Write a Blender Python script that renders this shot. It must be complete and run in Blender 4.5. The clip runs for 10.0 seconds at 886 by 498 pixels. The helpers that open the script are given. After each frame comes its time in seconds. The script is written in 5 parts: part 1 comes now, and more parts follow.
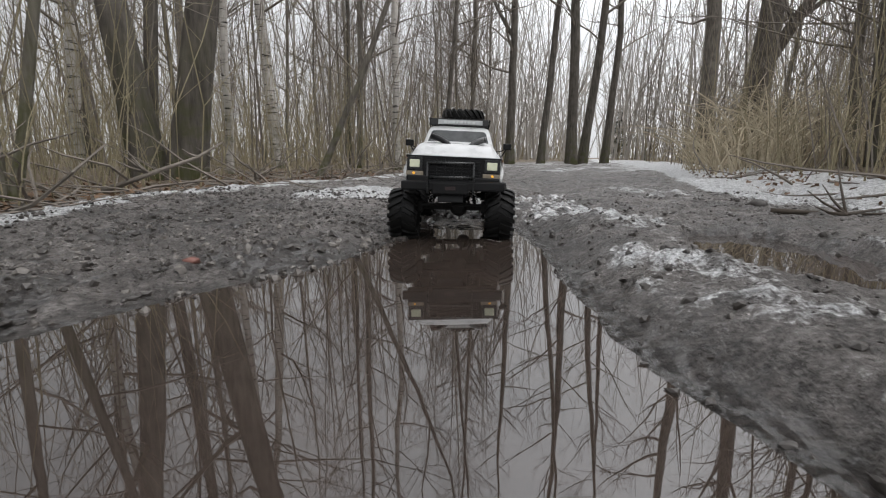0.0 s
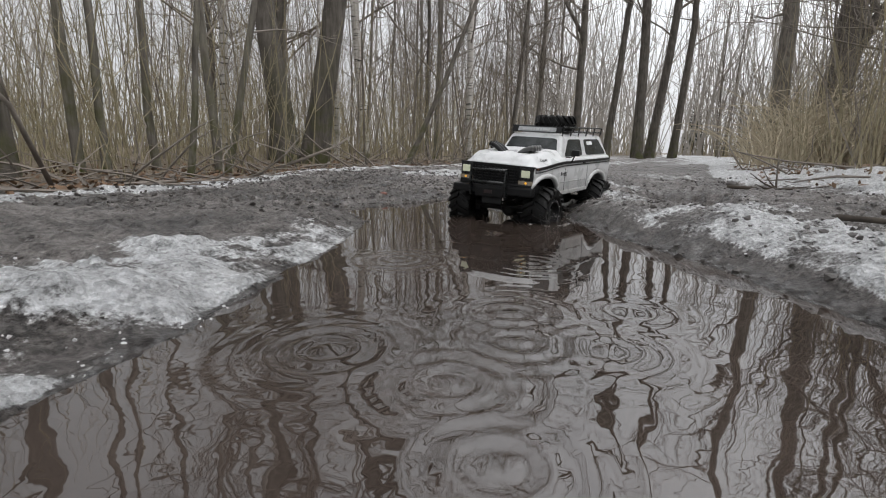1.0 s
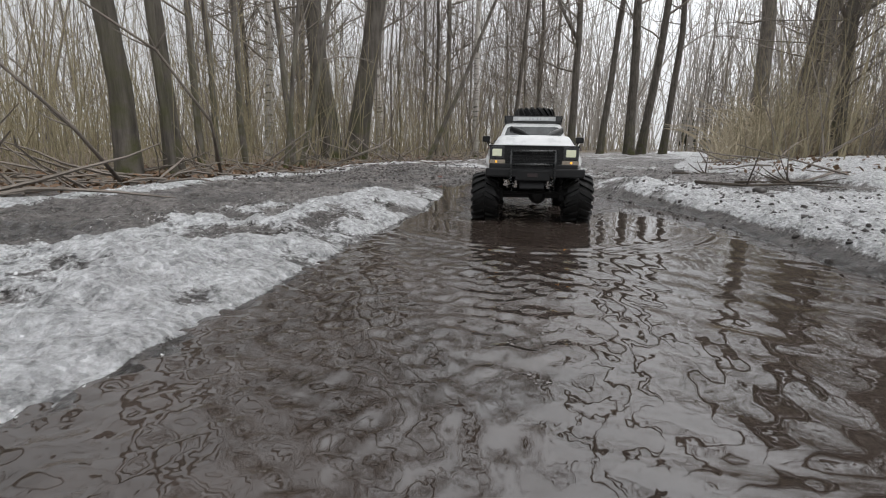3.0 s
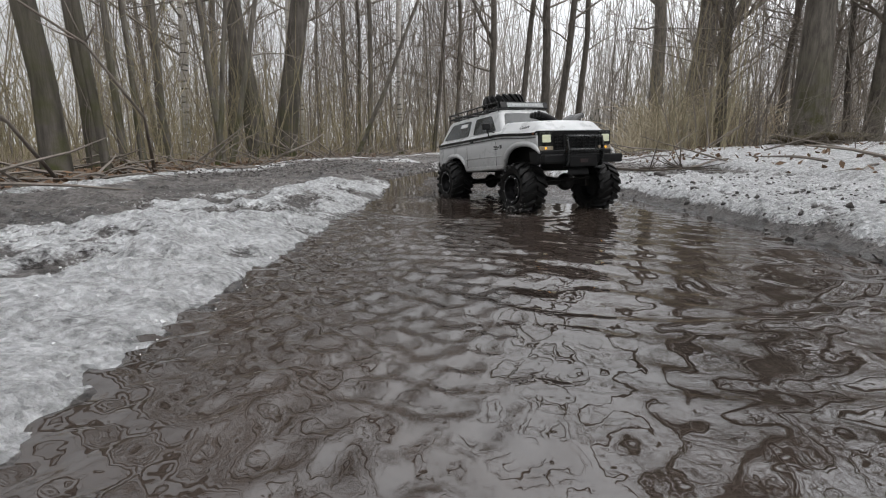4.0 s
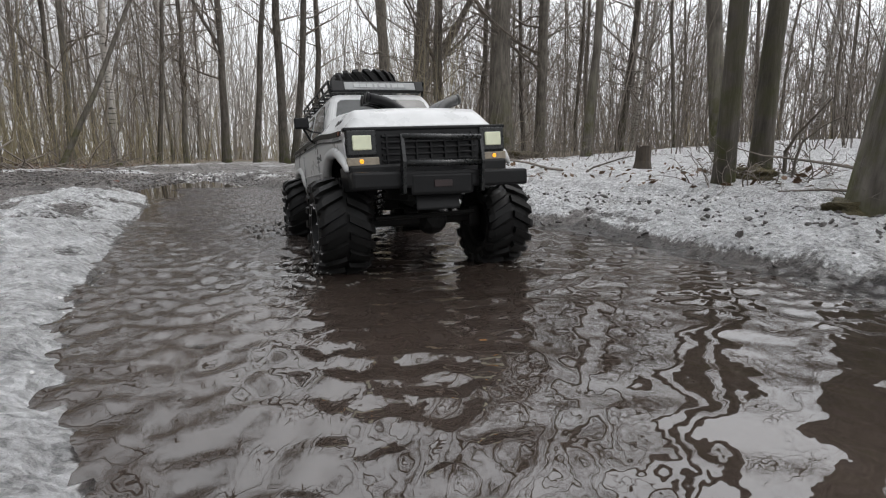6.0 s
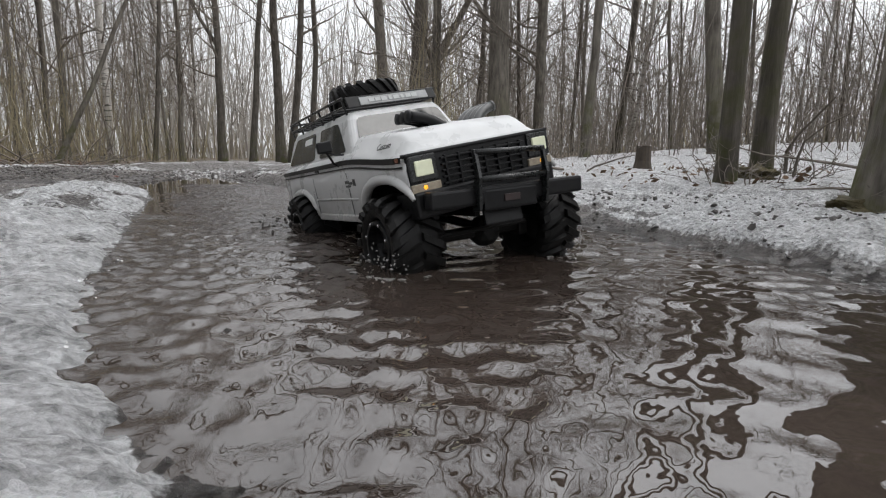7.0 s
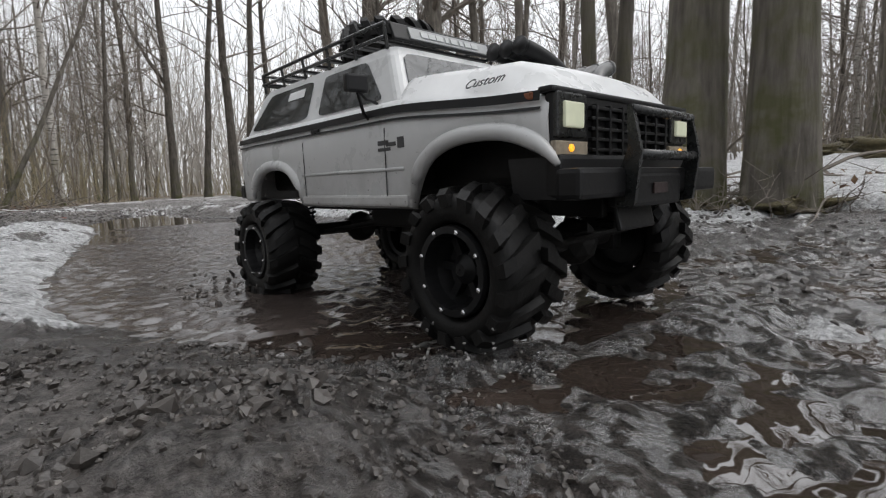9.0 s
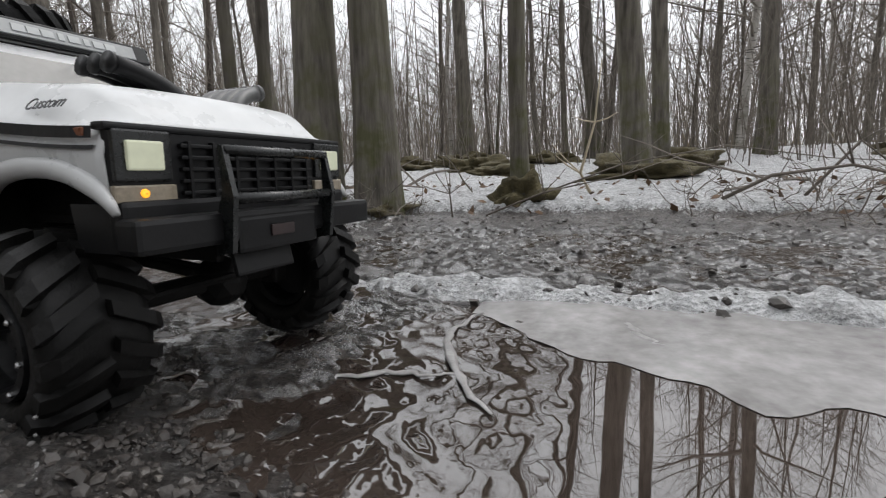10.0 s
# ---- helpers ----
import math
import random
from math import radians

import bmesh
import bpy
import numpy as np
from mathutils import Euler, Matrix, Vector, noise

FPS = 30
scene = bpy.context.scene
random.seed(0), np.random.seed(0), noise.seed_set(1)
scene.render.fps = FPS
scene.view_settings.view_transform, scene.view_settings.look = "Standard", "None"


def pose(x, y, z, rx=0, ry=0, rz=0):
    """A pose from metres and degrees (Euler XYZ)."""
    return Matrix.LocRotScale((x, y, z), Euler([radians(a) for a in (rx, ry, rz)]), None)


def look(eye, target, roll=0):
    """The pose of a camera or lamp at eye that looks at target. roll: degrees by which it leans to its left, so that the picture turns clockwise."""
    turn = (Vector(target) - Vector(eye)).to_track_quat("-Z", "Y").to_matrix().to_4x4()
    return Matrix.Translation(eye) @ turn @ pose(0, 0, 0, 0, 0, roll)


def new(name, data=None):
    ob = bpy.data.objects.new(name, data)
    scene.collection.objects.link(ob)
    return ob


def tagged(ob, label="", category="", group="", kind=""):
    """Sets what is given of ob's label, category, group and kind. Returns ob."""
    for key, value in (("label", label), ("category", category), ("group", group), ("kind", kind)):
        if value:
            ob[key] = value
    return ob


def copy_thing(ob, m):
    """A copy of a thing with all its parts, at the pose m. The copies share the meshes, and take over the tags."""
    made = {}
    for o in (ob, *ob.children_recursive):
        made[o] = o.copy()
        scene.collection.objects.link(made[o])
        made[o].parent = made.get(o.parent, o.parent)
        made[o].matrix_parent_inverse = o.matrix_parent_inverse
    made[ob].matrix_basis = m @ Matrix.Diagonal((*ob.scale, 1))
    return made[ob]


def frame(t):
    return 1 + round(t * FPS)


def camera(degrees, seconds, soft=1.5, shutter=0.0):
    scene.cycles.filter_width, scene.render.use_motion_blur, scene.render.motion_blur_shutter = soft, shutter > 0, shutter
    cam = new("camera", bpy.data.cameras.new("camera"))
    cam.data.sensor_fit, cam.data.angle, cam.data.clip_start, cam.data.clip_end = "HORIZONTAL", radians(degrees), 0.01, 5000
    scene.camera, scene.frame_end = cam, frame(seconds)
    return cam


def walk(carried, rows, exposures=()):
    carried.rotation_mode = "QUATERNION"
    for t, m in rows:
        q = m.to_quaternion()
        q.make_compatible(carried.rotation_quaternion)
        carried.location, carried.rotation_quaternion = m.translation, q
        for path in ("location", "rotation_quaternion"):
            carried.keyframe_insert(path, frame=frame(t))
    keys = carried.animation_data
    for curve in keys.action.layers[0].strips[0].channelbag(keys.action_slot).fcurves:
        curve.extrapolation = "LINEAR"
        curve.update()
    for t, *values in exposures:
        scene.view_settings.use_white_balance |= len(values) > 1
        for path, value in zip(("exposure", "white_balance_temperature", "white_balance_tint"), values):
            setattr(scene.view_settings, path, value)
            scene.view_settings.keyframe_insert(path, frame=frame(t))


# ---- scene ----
cam = camera(84.6, 10.0, 1.15, 0.06)
PATH = [
    (0, (0.187, 0.435, 0.16), (0.053, 2.396, -0.209), 0.1),
    (0.5, (0.244, -0.037, 0.169), (-0.031, 1.908, -0.209), 0.8),
    (1, (0.264, -0.316, 0.149), (-0.13, 1.604, -0.249), 0.8),
    (1.5, (0.183, -0.332, 0.136), (-0.262, 1.574, -0.276), -0.7),
    (2, (0.267, -0.61, 0.159), (-0.233, 1.276, -0.281), -0.5),
    (2.2, (0.267, -0.702, 0.162), (-0.245, 1.18, -0.279), -0.2),
    (3.3, (0.249, -1.234, 0.148), (-0.05, 0.704, -0.25), 0.4),
    (3.5, (0.222, -1.263, 0.148), (-0.013, 0.683, -0.252), 0.1),
    (4, (0.2, -1.284, 0.131), (0.12, 0.671, -0.282), -0.1),
    (4.5, (0.22, -1.278, 0.155), (0.296, 0.673, -0.276), 0.5),
    (5, (0.138, -1.36, 0.128), (0.485, 0.575, -0.242), 1.2),
    (5.5, (0.082, -1.417, 0.115), (0.83, 0.403, -0.245), -0.1),
    (5.7, (0.087, -1.462, 0.122), (0.932, 0.315, -0.237), -0.3),
    (6.8, (0.058, -1.426, 0.113), (1.004, 0.3, -0.24), 1.4),
    (7, (0.06, -1.446, 0.108), (0.981, 0.294, -0.243), 1.1),
    (7.5, (0.065, -1.463, 0.109), (0.914, 0.317, -0.226), 0.4),
    (8, (0.061, -1.491, 0.111), (0.848, 0.329, -0.154), -0.7),
    (8.5, (0.069, -1.57, 0.1), (0.843, 0.258, -0.141), -1.6),
    (9, (0.094, -1.769, 0.108), (1.14, -0.083, -0.147), -1.9),
    (9.5, (0.024, -1.793, 0.137), (1.655, -0.679, -0.177), -2.2),
    (10, (-0.04, -1.956, 0.129), (1.814, -1.261, -0.151), -1.5),
]
walk(cam, [(t, look(eye, target, roll)) for t, eye, target, roll in PATH])


# ---- world and light: an overcast early spring day ----
world = bpy.data.worlds.new("overcast_sky")
scene.world = world
world.use_nodes = True
wn = world.node_tree
wn.nodes.clear()
sky = wn.nodes.new("ShaderNodeTexSky")
sky.sky_type = "NISHITA"
sky.sun_disc = False
sky.sun_elevation = radians(59)
sky.sun_rotation = radians(117)
sky.dust_density = 4.0
sky_strength = wn.nodes.new("ShaderNodeMixRGB")
sky_strength.blend_type = "MIX"
sky_strength.inputs[0].default_value = 0.94
sky_strength.inputs[2].default_value = (7.88, 8.0, 8.25, 1)
wn.links.new(sky.outputs[0], sky_strength.inputs[1])
# an overcast sky is about three times brighter overhead than at the horizon
sky_at = wn.nodes.new("ShaderNodeTexCoord")
sky_axis = wn.nodes.new("ShaderNodeSeparateXYZ")
wn.links.new(sky_at.outputs["Generated"], sky_axis.inputs[0])
overcast = wn.nodes.new("ShaderNodeMapRange")
overcast.inputs["From Min"].default_value, overcast.inputs["From Max"].default_value = 0.0, 1.0
overcast.clamp = False
overcast.inputs["To Min"].default_value, overcast.inputs["To Max"].default_value = 0.58, 1.5
# and brighter on the side of the hidden sun
sunward = wn.nodes.new("ShaderNodeMath")
sunward.operation = "MULTIPLY_ADD"
sunward.inputs[1].default_value, sunward.inputs[2].default_value = 1.6, 1.0
wn.links.new(sky_axis.outputs["X"], sunward.inputs[0])
lift = wn.nodes.new("ShaderNodeMath")
lift.operation = "MULTIPLY"
wn.links.new(sky_axis.outputs["Z"], lift.inputs[0])
wn.links.new(sunward.outputs[0], lift.inputs[1])
wn.links.new(lift.outputs[0], overcast.inputs[0])
graded_sky = wn.nodes.new("ShaderNodeMixRGB")
graded_sky.blend_type = "MULTIPLY"
graded_sky.inputs[0].default_value = 1.0
wn.links.new(sky_strength.outputs[0], graded_sky.inputs[1])
wn.links.new(overcast.outputs[0], graded_sky.inputs[2])
bg = wn.nodes.new("ShaderNodeBackground")
bg.inputs["Strength"].default_value = 0.165
wn.links.new(graded_sky.outputs[0], bg.inputs["Color"])
wout = wn.nodes.new("ShaderNodeOutputWorld")
wn.links.new(bg.outputs[0], wout.inputs["Surface"])

sun_data = bpy.data.lights.new("sun", "SUN")
sun_data.energy = 0.6
sun_data.angle = radians(25)
sun_data.color = (1.0, 0.97, 0.93)
sun = new("sun", sun_data)
sun.matrix_world = look((3.0, -1.5, 6.0), (0, 0, 0))


# ---- materials ----
def node(nt, kind, **values):
    n = nt.nodes.new(kind)
    for key, value in values.items():
        n.inputs[key].default_value = value
    return n


def base(name, rough=0.6, metal=0.0, spec=0.5):
    m = bpy.data.materials.new(name)
    m.use_nodes = True
    nt = m.node_tree
    b = nt.nodes["Principled BSDF"]
    b.inputs["Roughness"].default_value = rough
    b.inputs["Metallic"].default_value = metal
    b.inputs["Specular IOR Level"].default_value = spec
    return m, nt, b


def ramp(nt, fac, stops):
    r = nt.nodes.new("ShaderNodeValToRGB")
    els = r.color_ramp.elements
    while len(els) < len(stops):
        els.new(0.5)
    for e, (p, c) in zip(els, stops):
        e.position, e.color = p, (*c, 1)
    nt.links.new(fac, r.inputs[0])
    return r.outputs[0]


def coords(nt, stretch=(1, 1, 1)):
    tc = nt.nodes.new("ShaderNodeTexCoord")
    mp = nt.nodes.new("ShaderNodeMapping")
    mp.inputs["Scale"].default_value = stretch
    nt.links.new(tc.outputs["Object"], mp.inputs[0])
    return mp.outputs[0]


def noise_of(nt, at, scale, detail=5.0, rough=0.6):
    n = node(nt, "ShaderNodeTexNoise", Scale=scale, Detail=detail, Roughness=rough)
    nt.links.new(at, n.inputs["Vector"])
    return n.outputs[0]


def mixed(nt, a, b, fac, kind="MIX"):
    m = nt.nodes.new("ShaderNodeMixRGB")
    m.blend_type = kind
    for sock, v in ((m.inputs[0], fac), (m.inputs[1], a), (m.inputs[2], b)):
        if isinstance(v, (int, float)):
            sock.default_value = v
        elif isinstance(v, tuple):
            sock.default_value = (*v, 1)
        else:
            nt.links.new(v, sock)
    return m.outputs[0]


def bumped(nt, b, height, strength, distance):
    bp = node(nt, "ShaderNodeBump", Strength=strength, Distance=distance)
    nt.links.new(height, bp.inputs["Height"])
    nt.links.new(bp.outputs[0], b.inputs["Normal"])


def simple(name, lo, hi, scale=60.0, rough=0.6, metal=0.0, bump=0.15, dist=0.001, spec=0.5, stretch=(1, 1, 1), fine=6.0):
    """Two colours mixed by noise at two scales, with fine relief."""
    m, nt, b = base(name, rough, metal, spec)
    at = coords(nt, stretch)
    broad, small = noise_of(nt, at, scale), noise_of(nt, at, scale * fine)
    f = mixed(nt, broad, small, 0.4)
    nt.links.new(ramp(nt, f, [(0.3, lo), (0.7, hi)]), b.inputs["Base Color"])
    nt.links.new(ramp(nt, small, [(0.2, (rough * 0.75,) * 3), (0.8, (min(1, rough * 1.25),) * 3)]), b.inputs["Roughness"])
    if bump:
        bumped(nt, b, f, bump, dist)
    return m


def bark(name, lo, hi, moss, furrow=1.0, rung=False):
    m, nt, b = base(name, 0.9, 0, 0.2)
    at = coords(nt, (1, 1, 0.13))
    f1, f2 = noise_of(nt, at, 42 * furrow, 7), noise_of(nt, coords(nt), 9, 4)
    col = ramp(nt, f1, [(0.32, lo), (0.62, hi)])
    col = mixed(nt, col, ramp(nt, f2, [(0.35, tuple(c * 0.72 for c in lo)), (0.7, hi)]), 0.35)
    if rung:
        f3 = noise_of(nt, coords(nt, (0.5, 0.5, 3.5)), 16, 5)
        col = mixed(nt, col, (0.03, 0.028, 0.026), ramp(nt, f3, [(0.56, (0, 0, 0)), (0.64, (1, 1, 1))]))
    sep = nt.nodes.new("ShaderNodeSeparateXYZ")
    nt.links.new(coords(nt), sep.inputs[0])
    low = nt.nodes.new("ShaderNodeMapRange")
    low.inputs["From Min"].default_value, low.inputs["From Max"].default_value = 0.9, 0.0
    nt.links.new(sep.outputs[2], low.inputs[0])
    patch = mixed(nt, low.outputs[0], ramp(nt, f2, [(0.42, (0, 0, 0)), (0.6, (1, 1, 1))]), 1.0, "MULTIPLY")
    col = mixed(nt, col, moss, patch)
    nt.links.new(col, b.inputs["Base Color"])
    bumped(nt, b, f1, 0.9, 0.012)
    return m


def dirty_shaded_paint():
    """White paint, low flanks greyed for mud film and ground reflection, with mud specks."""
    m, nt, b = base("white_body_paint", 0.36, 0, 0.35)
    at = coords(nt)
    n1, n2 = noise_of(nt, at, 28, 6), noise_of(nt, at, 210, 4)
    col = ramp(nt, n1, [(0.3, (0.52, 0.527, 0.527)), (0.7, (0.64, 0.647, 0.647))])
    sep = nt.nodes.new("ShaderNodeSeparateXYZ")
    nt.links.new(at, sep.inputs[0])
    low = nt.nodes.new("ShaderNodeMapRange")
    low.inputs["From Min"].default_value, low.inputs["From Max"].default_value = 0.155, 0.092
    nt.links.new(sep.outputs[2], low.inputs[0])
    # grey towards the sill paints in the ground's dull reflection besides thin mud
    film = mixed(nt, low.outputs[0], ramp(nt, n1, [(0.3, (0.25,) * 3), (0.65, (1, 1, 1))]), 1.0, "MULTIPLY")
    col = mixed(nt, col, (0.27, 0.26, 0.25), film)
    speck = mixed(nt, low.outputs[0], ramp(nt, n2, [(0.66, (0, 0, 0)), (0.7, (1, 1, 1))]), 1.0, "MULTIPLY")
    col = mixed(nt, col, (0.05, 0.043, 0.038), speck)
    nt.links.new(col, b.inputs["Base Color"])
    nt.links.new(ramp(nt, n1, [(0.3, (0.22,) * 3), (0.7, (0.4,) * 3)]), b.inputs["Roughness"])
    return m


MAT = {}
MAT["bark"] = bark("grey_brown_bark", (0.068, 0.061, 0.052), (0.225, 0.203, 0.176), (0.07, 0.075, 0.025))
MAT["bark_dark"] = bark("dark_bark", (0.045, 0.04, 0.034), (0.15, 0.134, 0.116), (0.06, 0.062, 0.025), 0.8)
MAT["bark_birch"] = bark("birch_bark", (0.26, 0.24, 0.215), (0.55, 0.52, 0.48), (0.07, 0.07, 0.03), 0.6, True)
MAT["twig"] = simple("twigs", (0.09, 0.077, 0.064), (0.235, 0.203, 0.172), 12, 0.85, bump=0)
MAT["twig_olive"] = simple("olive_stems", (0.14, 0.12, 0.07), (0.36, 0.31, 0.2), 3, 0.85, bump=0)
# paler than the near twigs: distance haze is put into the colour
MAT["hazed_stems"] = simple("hazed_stems", (0.27, 0.25, 0.225), (0.44, 0.415, 0.38), 0.6, 0.9, bump=0)
MAT["reed"] = simple("dry_reed", (0.3, 0.25, 0.17), (0.62, 0.54, 0.4), 14, 0.8, bump=0)
MAT["leaf"] = simple("dead_leaves", (0.06, 0.035, 0.02), (0.2, 0.12, 0.065), 30, 0.8, bump=0)
MAT["spruce"] = simple("spruce_needles", (0.012, 0.02, 0.01), (0.035, 0.05, 0.025), 20, 0.8, bump=0)
MAT["mud_clod"] = simple("wet_mud_clods", (0.018, 0.015, 0.0135), (0.08, 0.07, 0.062), 45, 0.42, bump=0.5, dist=0.003)
MAT["stone"] = simple("pebbles", (0.06, 0.054, 0.048), (0.2, 0.18, 0.16), 70, 0.5, bump=0.3, dist=0.001)
MAT["red_stone"] = simple("red_brick_stone", (0.13, 0.05, 0.04), (0.24, 0.11, 0.085), 70, 0.6)
MAT["ice"] = simple("dirty_ice", (0.36, 0.35, 0.34), (0.74, 0.74, 0.75), 55, 0.4, bump=0.5, dist=0.003)
MAT["dead_wood"] = simple("rotten_wood", (0.028, 0.022, 0.017), (0.1, 0.08, 0.06), 30, 0.8, bump=0.6, dist=0.004, stretch=(1, 1, 0.3))
MAT["moss_root"] = simple("mossy_root_mound", (0.035, 0.03, 0.014), (0.14, 0.115, 0.055), 30, 0.9, bump=0.9, dist=0.02)

# truck
MAT["white_paint"] = dirty_shaded_paint()
MAT["black_plastic"] = simple("black_plastic", (0.004, 0.004, 0.0045), (0.011, 0.011, 0.0115), 60, 0.4, bump=0.2, spec=0.25)
MAT["black_gloss"] = simple("black_trim", (0.005, 0.006, 0.006), (0.012, 0.013, 0.013), 40, 0.28, bump=0.05)
MAT["rubber"] = simple("wet_muddy_rubber", (0.002, 0.002, 0.002), (0.009, 0.0085, 0.008), 55, 0.5, bump=0.5, dist=0.002, spec=0.22)
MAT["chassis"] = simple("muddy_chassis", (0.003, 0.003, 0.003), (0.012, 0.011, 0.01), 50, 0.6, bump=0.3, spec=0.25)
MAT["steel"] = simple("bright_steel", (0.45, 0.45, 0.46), (0.7, 0.7, 0.7), 80, 0.25, 1.0, bump=0.05)
MAT["grey_plate"] = simple("grey_plate", (0.22, 0.23, 0.23), (0.34, 0.35, 0.35), 40, 0.4, bump=0.05)
MAT["grey_pipe"] = simple("grey_pipes", (0.05, 0.05, 0.05), (0.13, 0.13, 0.128), 50, 0.35, 0.3, bump=0.1)
MAT["white_mark"] = simple("white_marking", (0.7, 0.7, 0.7), (0.8, 0.8, 0.8), 40, 0.5, bump=0)
MAT["dull_mark"] = simple("dull_marking", (0.36, 0.37, 0.37), (0.46, 0.47, 0.47), 40, 0.5, bump=0)
MAT["dark_mark"] = simple("dark_marking", (0.03, 0.03, 0.032), (0.06, 0.06, 0.06), 40, 0.5, bump=0)
MAT["amber_lens"] = simple("amber_lens", (0.12, 0.035, 0.012), (0.2, 0.06, 0.02), 40, 0.3, bump=0)
MAT["clear_lens"] = simple("clear_lens", (0.17, 0.14, 0.1), (0.36, 0.31, 0.24), 60, 0.2, bump=0.1)
MAT["dull_red"] = simple("dull_emblem", (0.016, 0.01, 0.01), (0.035, 0.018, 0.017), 40, 0.5, bump=0)


def glass_material(name, coat):
    m, nt, b = base(name, 0.04, 0, 0.36)
    f = noise_of(nt, coords(nt), 60)
    nt.links.new(ramp(nt, f, [(0.3, (0.02, 0.022, 0.022)), (0.7, (0.045, 0.05, 0.05))]), b.inputs["Base Color"])
    b.inputs["Coat Weight"].default_value = coat
    b.inputs["Coat Roughness"].default_value = 0.03
    return m


def glow_material(name, color, strength):
    m, nt, b = base(name, 0.3)
    f = noise_of(nt, coords(nt), 130, 3)
    b.inputs["Base Color"].default_value = (*color, 1)
    nt.links.new(ramp(nt, f, [(0.3, tuple(c * 0.55 for c in color)), (0.65, color)]), b.inputs["Emission Color"])
    b.inputs["Emission Strength"].default_value = strength
    return m


def ground_material():
    """Wet mud, dirty snow and leaf litter, blended by the coverage stored on the mesh."""
    m, nt, b = base("muddy_ground", 0.5)
    at = coords(nt)
    n1, n2, n3, n4 = noise_of(nt, at, 3.5, 8, 0.65), noise_of(nt, at, 30, 8, 0.75), noise_of(nt, at, 160, 6, 0.7), noise_of(nt, at, 9, 5)
    mud = ramp(nt, mixed(nt, n1, n2, 0.7), [(0.4, (0.022, 0.019, 0.0175)), (0.5, (0.12, 0.106, 0.098)), (0.6, (0.36, 0.33, 0.313))])
    mud = mixed(nt, mud, ramp(nt, n3, [(0.4, (0.015, 0.013, 0.011)), (0.62, (0.4, 0.37, 0.35))]), 0.42)
    litter = ramp(nt, mixed(nt, n2, n3, 0.5), [(0.35, (0.05, 0.038, 0.024)), (0.5, (0.15, 0.115, 0.076)), (0.68, (0.32, 0.255, 0.175))])
    snow = ramp(nt, mixed(nt, n2, n3, 0.45), [(0.38, (0.2, 0.198, 0.195)), (0.48, (0.56, 0.563, 0.565)), (0.6, (0.9, 0.905, 0.915))])
    crystals = node(nt, "ShaderNodeTexVoronoi", Scale=170.0)
    nt.links.new(at, crystals.inputs["Vector"])
    snow = mixed(nt, snow, ramp(nt, crystals.outputs["Color"], [(0.15, (0.4, 0.405, 0.41)), (0.6, (1, 1, 1))]), 0.55, "MULTIPLY")
    att = {}
    for key in ("snow", "litter", "wet", "film"):
        a = nt.nodes.new("ShaderNodeAttribute")
        a.attribute_name = key
        att[key] = a.outputs["Fac"]
    edge = nt.nodes.new("ShaderNodeMath")
    edge.operation = "MULTIPLY_ADD"
    mixn = mixed(nt, n2, n3, 0.4)
    edge.inputs[1].default_value = 1.5
    nt.links.new(mixn, edge.inputs[0])
    add2 = nt.nodes.new("ShaderNodeMath")
    add2.operation = "MULTIPLY_ADD"
    add2.inputs[1].default_value = 1.72
    nt.links.new(att["snow"], add2.inputs[0])
    add2.inputs[2].default_value = -1.75
    nt.links.new(add2.outputs[0], edge.inputs[2])
    cover = ramp(nt, edge.outputs[0], [(0.0, (0, 0, 0)), (0.16, (1, 1, 1))])
    col = mixed(nt, mud, litter, att["litter"])
    col = mixed(nt, col, mixed(nt, col, (0.27, 0.255, 0.245), 1.0, "MULTIPLY"), att["wet"])
    col = mixed(nt, col, snow, cover)
    nt.links.new(col, b.inputs["Base Color"])
    dry = ramp(nt, n4, [(0.35, (0.2,) * 3), (0.62, (0.52,) * 3)])
    r = mixed(nt, dry, (0.85, 0.85, 0.85), att["litter"])
    r = mixed(nt, r, (0.5, 0.5, 0.5), cover)
    r = mixed(nt, r, (0.27, 0.27, 0.27), att["wet"])
    nt.links.new(r, b.inputs["Roughness"])
    film = mixed(nt, att["film"], (0, 0, 0), cover)
    film = mixed(nt, film, ramp(nt, noise_of(nt, coords(nt, (1.5, 1, 1)), 62, 6, 0.6), [(0.475, (0, 0, 0)), (0.525, (1, 1, 1))]), 1.0, "MULTIPLY")
    nt.links.new(film, b.inputs["Coat Weight"])
    grain = node(nt, "ShaderNodeBump", Strength=1.0, Distance=0.013)
    nt.links.new(mixed(nt, n2, noise_of(nt, at, 75, 4, 0.6), 0.5), grain.inputs["Height"])
    nt.links.new(grain.outputs[0], b.inputs["Coat Normal"])
    b.inputs["Coat IOR"].default_value = 2.35
    b.inputs["Coat Roughness"].default_value = 0.05
    h = mixed(nt, n2, mixed(nt, n3, noise_of(nt, at, 330, 3, 0.6), 0.3), 0.55)
    h = mixed(nt, h, mixed(nt, h, crystals.outputs["Distance"], 0.22), cover)
    bumped(nt, b, h, 1.0, 0.032)
    return m


